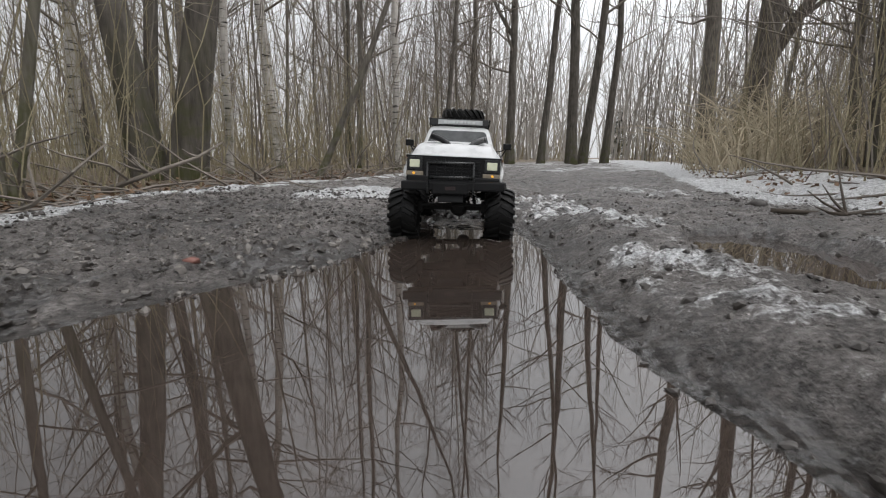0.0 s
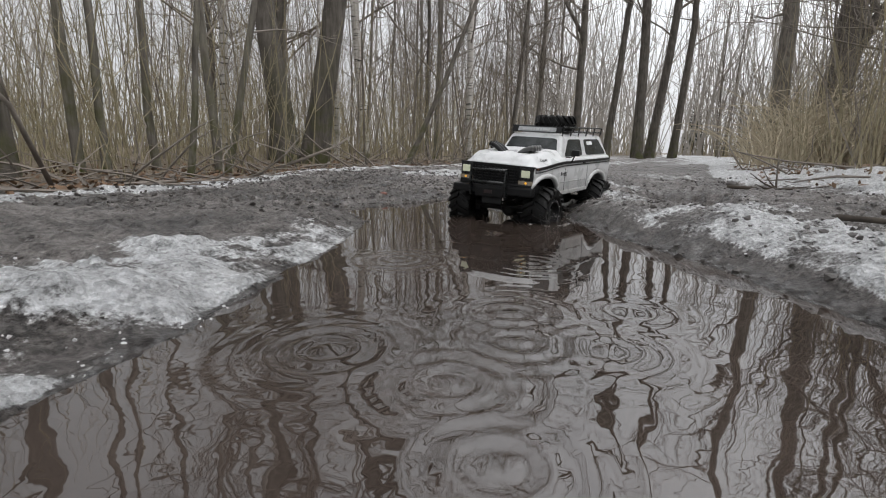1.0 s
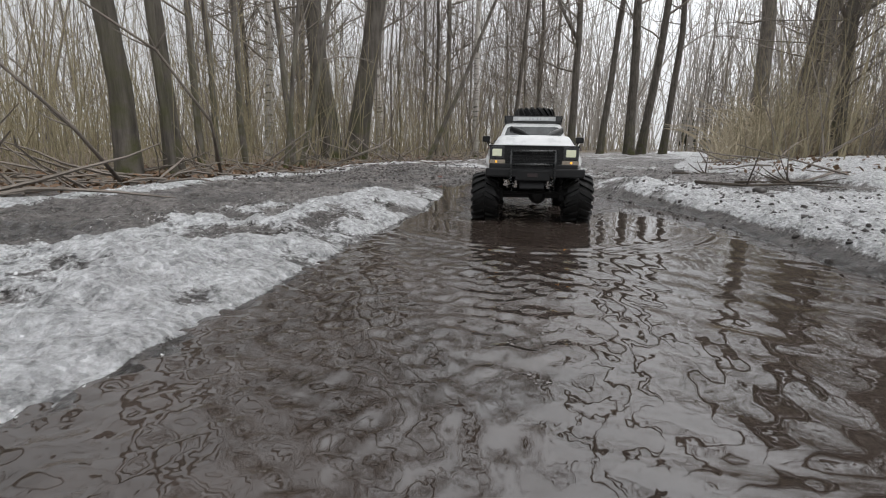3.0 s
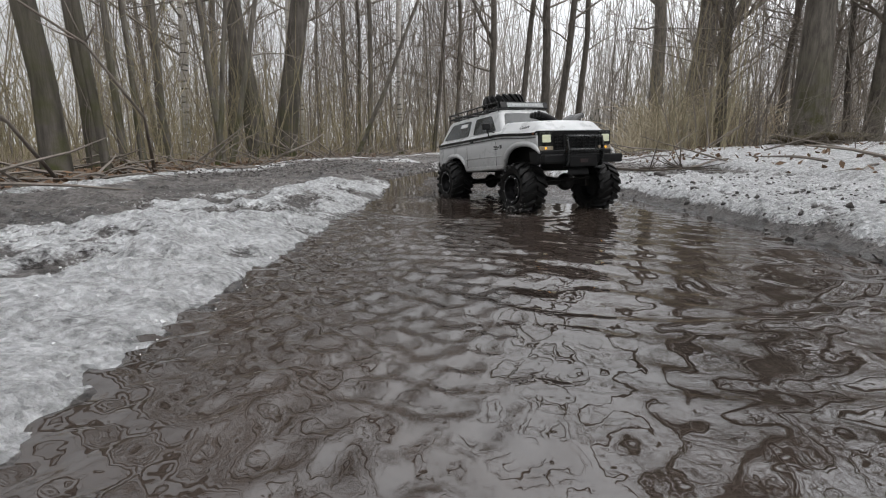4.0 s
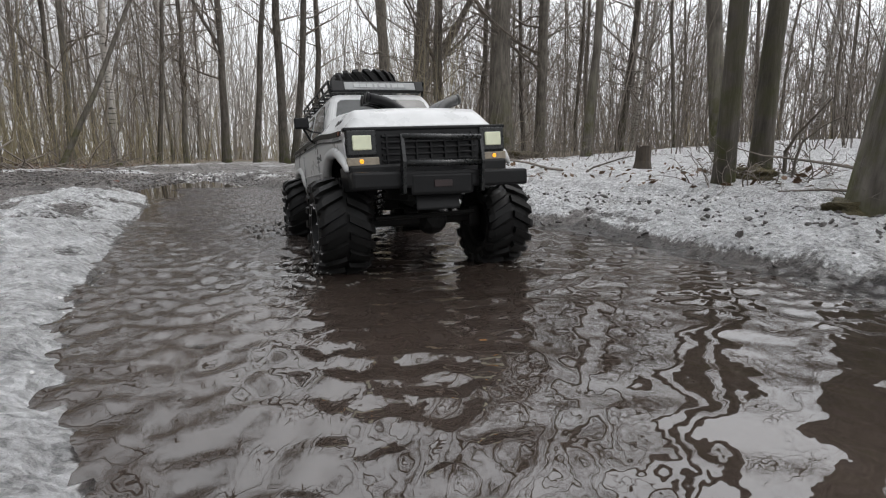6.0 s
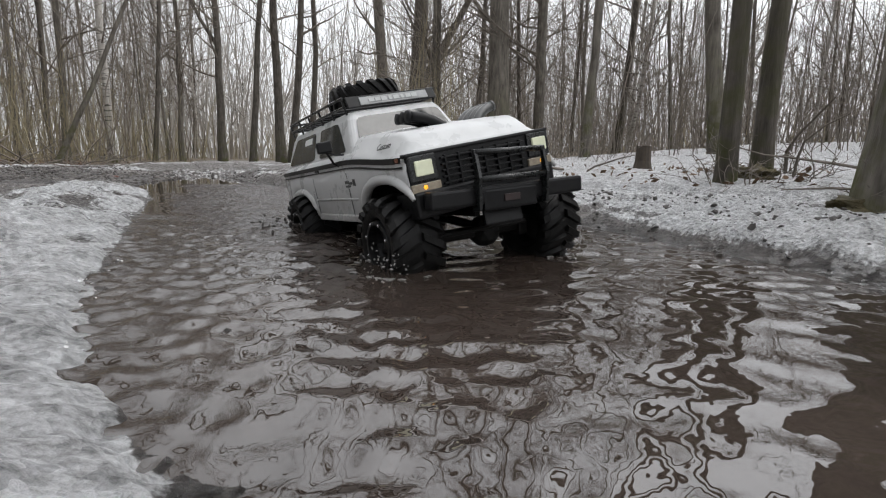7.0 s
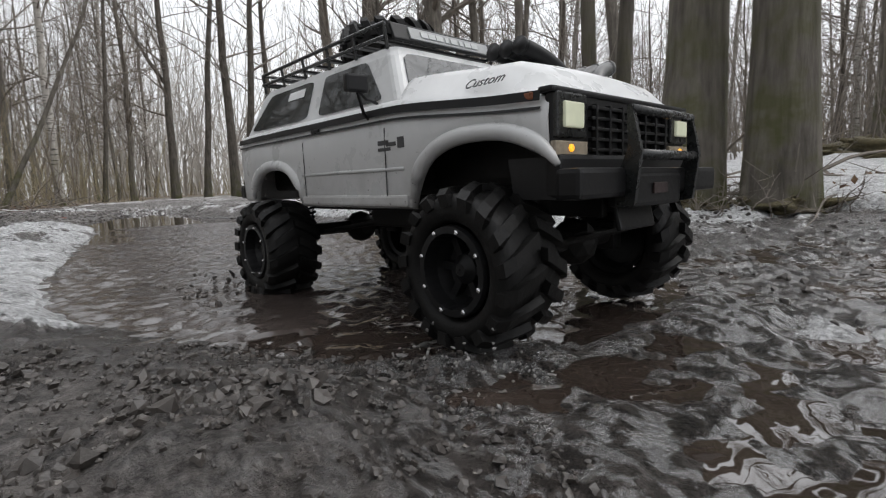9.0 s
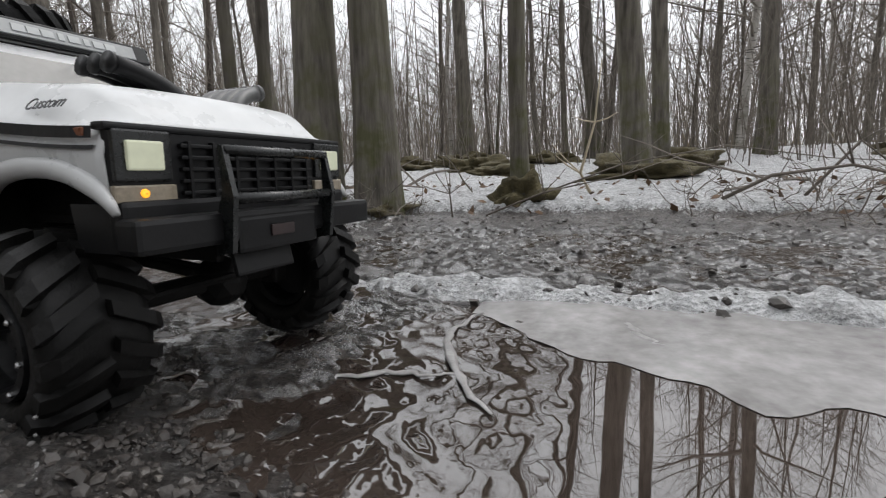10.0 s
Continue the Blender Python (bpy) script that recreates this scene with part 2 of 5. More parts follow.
def water_material(name, lo, hi, rough, fine_at, ior=1.56, level=1.0):
    """Opaque brown puddle water, with fine chop where the mesh says that it is stirred."""
    m, nt, b = base(name, rough, 0, level)
    b.inputs["IOR"].default_value = ior
    at = coords(nt)
    n = mixed(nt, noise_of(nt, at, 4, 5), noise_of(nt, at, 22, 4), 0.35)
    nt.links.new(ramp(nt, n, [(0.38, lo), (0.62, hi)]), b.inputs["Base Color"])
    stir = nt.nodes.new("ShaderNodeAttribute")
    stir.attribute_name = "stirred"
    fine = noise_of(nt, coords(nt, (1, 1.2, 1)), fine_at, 2, 0.45)
    bumped(nt, b, mixed(nt, (0.5, 0.5, 0.5), fine, stir.outputs["Fac"]), 0.5, 0.0022)
    return m


MAT["glass"] = glass_material("tinted_glass", 0.08)
MAT["screen"] = glass_material("windscreen_glass", 0.4)
MAT["headlight"] = glow_material("lit_headlight", (0.6, 0.62, 0.46), 0.2)
MAT["amber_glow"] = glow_material("lit_indicator", (1.0, 0.45, 0.03), 1.1)
MAT["ground"] = ground_material()
MAT["water"] = water_material("muddy_puddle_water", (0.026, 0.0195, 0.016), (0.05, 0.038, 0.0315), 0.015, 42)
MAT["slurry"] = water_material("churned_mud_slurry", (0.022, 0.0175, 0.0155), (0.06, 0.048, 0.043), 0.16, 70, 1.36, 0.5)
MAT["rib_ice"] = simple("pale_rib_ice", (0.15, 0.145, 0.14), (0.36, 0.35, 0.345), 40, 0.35, bump=0.5, dist=0.003)
MAT["thin_ice"] = simple("thin_grey_ice", (0.11, 0.105, 0.1), (0.38, 0.37, 0.365), 11, 0.2, bump=0.3, dist=0.003)
MAT["drop"] = simple("splashed_water", (0.08, 0.075, 0.07), (0.22, 0.215, 0.21), 50, 0.05, bump=0, spec=1.0)


# ---- mesh helpers ----
def mesh_object(name, verts, faces, material, parent=None, label="", smooth=False):
    me = bpy.data.meshes.new(name)
    me.from_pydata([tuple(v) for v in verts], [], faces)
    me.materials.append(material)
    if smooth:
        me.polygons.foreach_set("use_smooth", [True] * len(me.polygons))
    me.update()
    ob = new(name, me)
    if parent:
        ob.parent = parent
    if label:
        ob["label"] = label
    return ob


def part(name, bm, material, parent, label="", smooth=False):
    """One bmesh as one mesh object under a thing or part."""
    bmesh.ops.recalc_face_normals(bm, faces=bm.faces)
    me = bpy.data.meshes.new(name)
    if smooth:
        for f in bm.faces:
            f.smooth = True
    bm.to_mesh(me)
    bm.free()
    me.materials.append(material)
    ob = new(name, me)
    if parent:
        ob.parent = parent
    if label:
        ob["label"] = label
    return ob


def box(bm, size, at, turn=(0, 0, 0), bevel=0.0):
    got = bmesh.ops.create_cube(bm, size=1.0, matrix=pose(*at, *turn) @ Matrix.Diagonal((*size, 1)))
    if bevel:
        edges = {e for v in got["verts"] for e in v.link_edges}
        bmesh.ops.bevel(bm, geom=list(edges), offset=bevel, segments=2, affect="EDGES", profile=0.6)


def ring_frame(d):
    d = Vector(d).normalized()
    up = Vector((0, 0, 1)) if abs(d.z) < 0.9 else Vector((1, 0, 0))
    a = d.cross(up).normalized()
    return a, d.cross(a)


def tube_into(verts, faces, pts, radii, sides=6, cap=True):
    start, n = len(verts), len(pts)
    for i, (p, r) in enumerate(zip(pts, radii)):
        d = Vector(pts[min(i + 1, n - 1)]) - Vector(pts[max(i - 1, 0)])
        a, c = ring_frame(d)
        for k in range(sides):
            w = 2 * math.pi * k / sides
            verts.append(Vector(p) + (a * math.cos(w) + c * math.sin(w)) * r)
    for i in range(n - 1):
        for k in range(sides):
            q = start + i * sides
            faces.append((q + k, q + (k + 1) % sides, q + sides + (k + 1) % sides, q + sides + k))
    if cap:
        faces.append(tuple(start + k for k in reversed(range(sides))))
        faces.append(tuple(start + (n - 1) * sides + k for k in range(sides)))


def tube(bm, pts, radius, sides=8):
    verts, faces = [], []
    tube_into(verts, faces, pts, [radius] * len(pts) if isinstance(radius, (int, float)) else radius, sides)
    vs = [bm.verts.new(v) for v in verts]
    for f in faces:
        bm.faces.new([vs[i] for i in f])


def lathe(bm, profile, sides=28, axis="x"):
    """Turns (along, radius) pairs round the x axis."""
    rings = []
    for a, r in profile:
        rings.append([bm.verts.new((a, r * math.cos(2 * math.pi * k / sides), r * math.sin(2 * math.pi * k / sides))) for k in range(sides)])
    for p, q in zip(rings, rings[1:]):
        for k in range(sides):
            bm.faces.new((p[k], p[(k + 1) % sides], q[(k + 1) % sides], q[k]))
    return rings


def prism(bm, outline, depth_vec):
    """A flat outline of 3D points thickened along a vector."""
    d = Vector(depth_vec)
    a = [bm.verts.new(p) for p in outline]
    c = [bm.verts.new(Vector(p) + d) for p in outline]
    bm.faces.new(a)
    bm.faces.new(list(reversed(c)))
    for i in range(len(a)):
        j = (i + 1) % len(a)
        bm.faces.new((a[i], c[i], c[j], a[j]))


# ---- ground: one sheet with the rut, the banks and the forest floor ----
rng = np.random.default_rng(7)
LATTICE = rng.random((256, 256))


def value_noise(x, y):
    xi, yi = np.floor(x).astype(int), np.floor(y).astype(int)
    fx, fy = x - xi, y - yi
    fx, fy = fx * fx * (3 - 2 * fx), fy * fy * (3 - 2 * fy)
    g = lambda a, b: LATTICE[a % 256, b % 256]
    return (g(xi, yi) * (1 - fx) + g(xi + 1, yi) * fx) * (1 - fy) + (g(xi, yi + 1) * (1 - fx) + g(xi + 1, yi + 1) * fx) * fy


def fbm(x, y, octaves=4, gain=0.5):
    out, amp, total = 0.0, 1.0, 0.0
    for k in range(octaves):
        out = out + amp * value_noise(x * 2**k + 17.3 * k, y * 2**k + 5.1 * k)
        total += amp
        amp *= gain
    return out / total - 0.5


def smooth(a, b, v):
    t = np.clip((v - a) / (b - a), 0, 1)
    return t * t * (3 - 2 * t)


# shores of the long puddle, as x by y
SHORE_Y = [-4.2, -3.2, -2.5, -2.1, -1.95, -1.85, -1.75, -1.65, -1.55, -1.45, -1.35, -1.25, -1.15, -1.05, -0.9, -0.5, 0.0, 0.4, 0.65, 0.8, 0.95, 1.1, 1.25, 1.4, 1.6, 1.75]
SHORE_L = [0.1, 0.0, -0.04, 0.0, 0.05, 0.1, 0.15, 0.21, 0.24, 0.18, 0.1, 0.035, 0.012, -0.008, -0.02, -0.022, -0.025, -0.05, -0.1, -0.24, -0.15, -0.05, 0.0, 0.03, 0.06, 0.2]
SHORE_R = [0.14, 0.42, 0.44, 0.43, 0.43, 0.43, 0.43, 0.45, 0.52, 0.57, 0.6, 0.62, 0.64, 0.66, 0.68, 0.66, 0.62, 0.5, 0.37, 0.33, 0.32, 0.31, 0.31, 0.3, 0.27, 0.2]
# margins of the track, where the wood begins
MARGIN_Y = [-40, -6, -2.5, 0, 1.5, 2.3, 3.2, 6, 12, 15, 18, 40]
MARGIN_L = [-2.5, -1.1, -1.05, -1.0, -1.0, -0.95, -0.75, -0.3, 0.9, 2.3, 4.2, 9.0]
MARGIN_R = [0.5, 1.3, 1.3, 1.3, 1.22, 1.25, 1.45, 2.3, 3.6, 4.2, 4.3, 9.1]


def surface(x, y):
    """Height, snow, litter and wetness of the ground."""
    wob = 0.034 * fbm(x * 6, y * 6, 4) + 0.022 * fbm(x * 28, y * 28, 3)
    left, right = np.interp(y, SHORE_Y, SHORE_L), np.interp(y, SHORE_Y, SHORE_R)
    out = np.maximum(left - x, x - right) + wob
    out = np.where((y > 1.75) | (y < -4.2), np.maximum(out, 0.05), out)
    ml, mr = np.interp(y, MARGIN_Y, MARGIN_L), np.interp(y, MARGIN_Y, MARGIN_R)
    wood = np.maximum(ml - x, x - mr) + 0.12 * fbm(x * 2.2 + 9, y * 2.2, 3)
    rise = np.where(x < left, 0.016 * smooth(0, 0.13, out), 0.021 * smooth(0, 0.07, out))
    z = np.where(out < 0, -0.05 * smooth(0, 0.16, -out), rise)
    # shallow mud along the west shore
    shoal = smooth(0.2, 0.1, x - left) * smooth(0.5, -0.2, y) * smooth(-1.5, -1.35, y) * (out < 0)
    z = z * (1 - shoal) + shoal * (-0.0075 * smooth(0.0, 0.03, -out) + 0.02 * fbm(x * 24, y * 18, 3) * smooth(0.0, 0.05, -out))
    road = smooth(0.0, 0.1, out) * (1 - smooth(-0.05, 0.25, wood))
    z = z + road * (0.03 * fbm(x * 1.6, y * 1.6, 3) + 0.03 * fbm(x * 7, y * 7, 4) + 0.02 * np.abs(fbm(x * 22, y * 26, 4)) + 0.012 * fbm(x * 45, y * 45, 3) + 0.011 * np.abs(fbm(x * 34 + 4, y * 38, 3)) + 0.007 * fbm(x * 75, y * 80, 2))
    # ridge pushed up along the right shore and a side puddle
    ridge = np.exp(-(((x - right - 0.13) / 0.08) ** 2)) * smooth(-1.4, -0.8, y) * (1 - smooth(1.4, 1.8, y))
    z = z + 0.016 * ridge * smooth(-1.0, 0.2, y)
    side = ((x - 0.66 - 0.1 * (y - 1.2)) / 0.15) ** 2 + ((y - 1.22) / 0.26) ** 2 + 1.6 * fbm(x * 9, y * 9, 4)
    pool = 1 - smooth(0.5, 1.2, side)
    near_end = smooth(-1.45, -1.56, y) * smooth(-1.88, -1.74, y) * smooth(-0.05, 0.05, x - left)
    soaked = np.maximum(smooth(-0.03, 0.08, x - right), near_end) * (1 - smooth(-0.25, 0.0, x - mr)) * (1 - smooth(-1.45, -1.15, y)) * smooth(-3.6, -3.0, y)
    churned = 0.0005 + 0.0012 * near_end + 0.014 * fbm(x * 4 + 2, y * 5, 3) + 0.022 * fbm(x * 13, y * 17, 4, 0.6) + 0.02 * fbm(x * 40, y * 46, 3, 0.6)
    z = z * (1 - soaked) + churned * soaked
    # old wheel ruts running on up the track
    mid = (ml + mr) / 2
    for k in (-0.28, 0.22):
        z = z - 0.025 * np.exp(-(((x - mid - k) / 0.09) ** 2)) * smooth(1.8, 2.6, y)
    # forest floor
    inside = smooth(0.0, 0.5, wood)
    east = smooth(0, 1, x)
    z = z + inside * (0.012 + 0.035 * east + 0.05 * fbm(x * 1.1, y * 1.1, 3) + 0.03 * fbm(x * 5, y * 5, 3))
    z = z + 0.3 * smooth(0.15, 6.0, wood) * east * (1 - smooth(5.0, 9.0, y)) + 0.004 * np.clip(wood, 0, 30)
    broad, fine = fbm(x * 3.1 + 40, y * 3.1, 4), fbm(x * 16, y * 16 + 3, 4)
    snow = np.zeros_like(x)
    d = left - x
    wide = np.interp(y, [-1.4, -1.1, -0.9, -0.4, 0.0, 0.6], [0.85, 0.62, 0.4, 0.36, 0.34, 0.26])
    shelf = (1 - smooth(wide * 0.55, wide * 1.25, d + 0.55 * broad + 0.2 * fine)) * smooth(-0.012, 0.004, d) * smooth(-1.33, -1.26, y + 0.05 * broad + 0.08 * fine) * (1 - smooth(0.55, 0.9, y + 0.4 * broad))
    shelf = shelf * (1 - smooth(0.03, 0.07, x + 0.1 * fine))
    snow = np.maximum(snow, shelf * (np.interp(y, [-1.25, -0.9, -0.35, 0.4, 0.8], [0.95, 0.86, 0.74, 0.6, 0.54]) + 0.8 * fine + 0.4 * broad))
    far_left = smooth(-1.7, -1.2, y) * (1 - smooth(0.4, 0.8, y)) * smooth(0.2, 0.5, d) * (1 - smooth(0.8, 1.1, d)) * (0.42 + 1.1 * broad + 0.3 * fine)
    snow = np.maximum(snow, far_left)
    brim = np.exp(-(((wood + 0.07) / 0.1) ** 2)) * (1 - east)
    snow = np.maximum(snow, 0.95 * brim * smooth(-0.25, 0.1, fine + 0.6 * broad + 0.16))
    patch = np.exp(-(((x + 0.32 - 0.1 * (y - 2.3)) / 0.26) ** 2) - ((y - 2.35) / 0.55) ** 2)
    snow = np.maximum(snow, 0.95 * patch)
    rightshelf = smooth(0.0, 0.05, x - right) * (1 - smooth(0.6, 1.0, wood)) * (0.56 + 0.5 * broad + 0.4 * fine) * (1 - smooth(2.6, 4.0, y))
    rightshelf = rightshelf * np.interp(y, [-1.3, -1.1, -0.9, 0.3, 0.7, 1.2, 1.6], [1.15, 1.5, 1.55, 1.4, 1.02, 0.96, 0.9])
    rightshelf = rightshelf * (1 - 0.45 * (1 - smooth(-1.55, -1.15, y)))
    snow = np.maximum(snow, rightshelf)
    streak = np.exp(-(((x - 0.47 - 0.02 * (y + 2)) / 0.045) ** 4)) * (1 - smooth(-1.72, -1.6, y + 0.2 * fine))
    snow = np.maximum(snow, streak * (1.0 + 0.4 * fine))
    ice2 = np.exp(-(((x - 0.47) / 0.11) ** 2) - ((y - 1.55) / 0.4) ** 2)
    snow = np.maximum(snow, 0.85 * ice2)
    drift = smooth(-0.28, -0.05, x - mr) * (1 - smooth(0.5, 0.9, x - mr)) * smooth(1.6, 2.2, y)
    snow = np.maximum(snow, drift * (0.95 + 0.8 * fine))
    woodsnow = smooth(0.0, 0.12, x - mr) * (1 - smooth(1.2, 3.8, y + 2.5 * broad + 0.8 * fine)) * (1 - smooth(6.0, 11.0, x)) * (1.0 + 0.5 * broad)
    snow = np.maximum(snow, woodsnow)
    far = smooth(3.5, 6.0, y) * (1 - smooth(-0.2, 0.3, wood)) * (0.52 + 0.9 * broad)
    snow = np.clip(np.maximum(snow, far), 0, 1) * (1 - pool)
    z = z + 0.009 * smooth(0.45, 0.8, snow) * smooth(0, 0.02, out) + smooth(0.5, 0.85, snow) * (0.016 * fine + 0.011 * fbm(x * 38, y * 38, 3)) + 0.02 * smooth(0.5, 0.9, woodsnow)
    z = z * (1 - pool) + pool * (-0.009 + 0.03 * fbm(x * 26, y * 26, 3))
    wet = (1 - smooth(0.0, np.interp(y, [-1.4, -1.1], [0.22, 0.04]), out)) * (1 - smooth(0.5, 0.8, snow))
    wet = np.maximum(wet, 0.8 * smooth(0.02, 0.12, fbm(x * 6 + 3, y * 6 + 8, 4)) * (1 - inside) * (1 - snow))
    wet = np.maximum(wet, 0.9 * soaked * (1 - smooth(0.5, 0.8, snow)))
    return z, snow, inside, wet


def table_of(x0, x1, y0, y1, step):
    gx, gy = np.meshgrid(np.arange(x0, x1, step), np.arange(y0, y1, step))
    return x0, y0, step, surface(gx.ravel(), gy.ravel())[0].reshape(gx.shape)


TABLES = [table_of(-2.2, 2.6, -3.6, 6.0, 0.012), table_of(-70, 70, -70, 70, 0.2)]


def height(x, y):
    """The ground's height, from a table worked out once."""
    for x0, y0, step, tab in TABLES:
        u, v = (x - x0) / step, (y - y0) / step
        i, j = int(u), int(v)
        if u >= 0 and v >= 0 and j + 1 < tab.shape[0] and i + 1 < tab.shape[1]:
            a, b = u - i, v - j
            return float((tab[j, i] * (1 - a) + tab[j, i + 1] * a) * (1 - b) + (tab[j + 1, i] * (1 - a) + tab[j + 1, i + 1] * a) * b)
    return 0.0


def graded(lo, hi, step, reach, grow=1.09):
    mid = list(np.arange(lo, hi + step / 2, step))
    up, s = [], step
    while (up[-1] if up else hi) < reach:
        s *= grow
        up.append((up[-1] if up else hi) + s)
    down, s = [], step
    while (down[-1] if down else lo) > -reach:
        s *= grow
        down.append((down[-1] if down else lo) - s)
    return np.array(down[::-1] + mid + up)


def build_ground():
    xs, ys = graded(-0.65, 1.3, 0.0075, 400, 1.07), graded(-2.4, 2.0, 0.0075, 400, 1.055)
    gx, gy = np.meshgrid(xs, ys)
    z, snow, litter, wet = surface(gx.ravel(), gy.ravel())
    verts = np.stack([gx.ravel(), gy.ravel(), z], 1)
    # standing water glistens on the low soaked mud, little on the banks
    film = wet * np.where(gy.ravel() < -1.15, 0.3 + 0.7 * smooth(0.08, 0.26, gx.ravel()), 0.6)
    nx, ny = len(xs), len(ys)
    idx = np.arange(nx * ny).reshape(ny, nx)
    quads = np.stack([idx[:-1, :-1].ravel(), idx[:-1, 1:].ravel(), idx[1:, 1:].ravel(), idx[1:, :-1].ravel()], 1)
    me = bpy.data.meshes.new("ground")
    me.vertices.add(len(verts))
    me.vertices.foreach_set("co", verts.ravel())
    me.loops.add(quads.size)
    me.loops.foreach_set("vertex_index", quads.ravel())
    me.polygons.add(len(quads))
    me.polygons.foreach_set("loop_start", np.arange(len(quads)) * 4)
    me.polygons.foreach_set("use_smooth", np.ones(len(quads), bool))
    me.update()
    for key, val in (("snow", snow), ("litter", litter), ("wet", wet), ("film", film)):
        a = me.attributes.new(key, "FLOAT", "POINT")
        a.data.foreach_set("value", val.astype(np.float32))
    me.materials.append(MAT["ground"])
    tagged(new("ground", me), "muddy forest track with slush, old snow and leaf litter", "ground", kind="structure")


def wavelets(x, y, seed, count, shortest, longest, slope):
    """Crossing ripples of many lengths and headings, bent a little."""
    pick = np.random.default_rng(seed)
    bx, by = 0.05 * fbm(x * 3.5 + seed, y * 3.5, 2), 0.05 * fbm(x * 3.5, y * 3.5 + seed, 2)
    z = 0.0
    for k in range(count):
        wave = shortest * (longest / shortest) ** pick.random()
        w = pick.normal(0.3, 1.1)
        q = 2 * math.pi / wave
        swell = 0.4 + 1.2 * np.clip(fbm(x * 4 + 3 * k, y * 4 + seed, 2) + 0.5, 0, 1)
        z = z + slope / q * swell * np.sin(q * (np.cos(w) * (y + by) + np.sin(w) * (x + bx)) + pick.uniform(0, 6.28))
    return z


def sheet(name, x, y, z, nx, ny, stirred, material):
    """A grid of points as one smooth mesh that carries how far it is stirred."""
    idx = np.arange(nx * ny).reshape(ny, nx)
    quads = np.stack([idx[:-1, :-1].ravel(), idx[:-1, 1:].ravel(), idx[1:, 1:].ravel(), idx[1:, :-1].ravel()], 1)
    me = bpy.data.meshes.new(name)
    me.vertices.add(len(x))
    me.vertices.foreach_set("co", np.stack([x, y, z], 1).ravel())
    me.loops.add(quads.size)
    me.loops.foreach_set("vertex_index", quads.ravel())
    me.polygons.add(len(quads))
    me.polygons.foreach_set("loop_start", np.arange(len(quads)) * 4)
    me.polygons.foreach_set("use_smooth", np.ones(len(quads), bool))
    me.update()
    a = me.attributes.new("stirred", "FLOAT", "POINT")
    a.data.foreach_set("value", stirred.astype(np.float32))
    me.materials.append(material)
    return new(name, me)


def build_water():
    """The puddle's surface: calm at its far and near ends, rippled where the truck has been."""
    xs, ys = np.arange(-0.5, 1.4, 0.006), np.concatenate([np.arange(-4.6, -2.6, 0.02), np.arange(-2.6, 2.3, 0.006)])
    gx, gy = np.meshgrid(xs, ys)
    x, y = gx.ravel(), gy.ravel()
    rough = (0.05 * smooth(0.75, 0.3, y) + 0.15 * smooth(0.2, -0.15, y) + 0.8 * smooth(-0.2, -0.65, y)) * (0.004 + 0.996 * smooth(-1.68, -1.45, y))
    rough = 0.008 + 0.992 * rough
    # shallow chop along the west shore and over the soaked mud
    chop = np.maximum(smooth(0.32, 0.16, x + 0.08 * fbm(x * 6, y * 3, 2)) * smooth(-0.1, -0.6, y) * smooth(-1.75, -1.6, y), smooth(0.42, 0.62, x) * smooth(-0.9, -1.2, y))
    chop = np.maximum(chop, smooth(-1.45, -1.55, y) * smooth(-1.76, -1.68, y))
    z = rough * (wavelets(x, y, 3, 9, 0.05, 0.12, 0.015) * (1 - 0.5 * chop) + wavelets(x, y, 4, 12, 0.02, 0.05, 0.026))
    z = z + chop * wavelets(x, y, 5, 12, 0.014, 0.032, 0.085)
    z = z + 0.0002 * fbm(x * 4, y * 5, 2)
    patchy = 0.35 + 1.3 * np.clip(fbm(x * 5 + 3, y * 5, 2) + 0.5, 0, 1)
    rings = [(0.1, 0.02, 0.0017, 0.08), (0.23, 0.14, 0.0012, 0.06), (0.24, 0.07, 0.0013, 0.07), (0.31, 0.07, 0.0013, 0.06), (0.2, -0.01, 0.0013, 0.07), (0.24, -0.09, 0.0011, 0.055), (0.34, 0.17, 0.001, 0.05), (0.06, 0.33, 0.0009, 0.07), (0.24, 0.36, 0.0005, 0.07)]
    for cx, cy, amp, reach in rings:
        r = np.hypot(x - cx, y - cy)
        z = z + amp * np.sin(r * 2 * math.pi / 0.021) * np.exp(-((r / reach) ** 2) * 1.4) * smooth(0, 0.012, r)
    for cx, cy, rad, amp in ((0.22, -0.02, 0.33, 0.0022), (0.36, -0.55, 0.3, 0.002), (0.36, -0.55, 0.42, 0.0015), (0.3, -1.2, 0.34, 0.002)):
        r = np.hypot(x - cx, y - cy)
        z = z + amp * np.sin((r - rad) * 2 * math.pi / 0.035) * np.exp(-(((r - rad) / 0.03) ** 2)) * (y < cy) * patchy * 0.6
    ob = sheet("water", x, y, z, len(xs), len(ys), np.clip(0.4 * rough + chop, 0, 1), MAT["water"])
    return tagged(ob, "brown muddy puddle water mirroring the bare trees", "water", kind="structure")


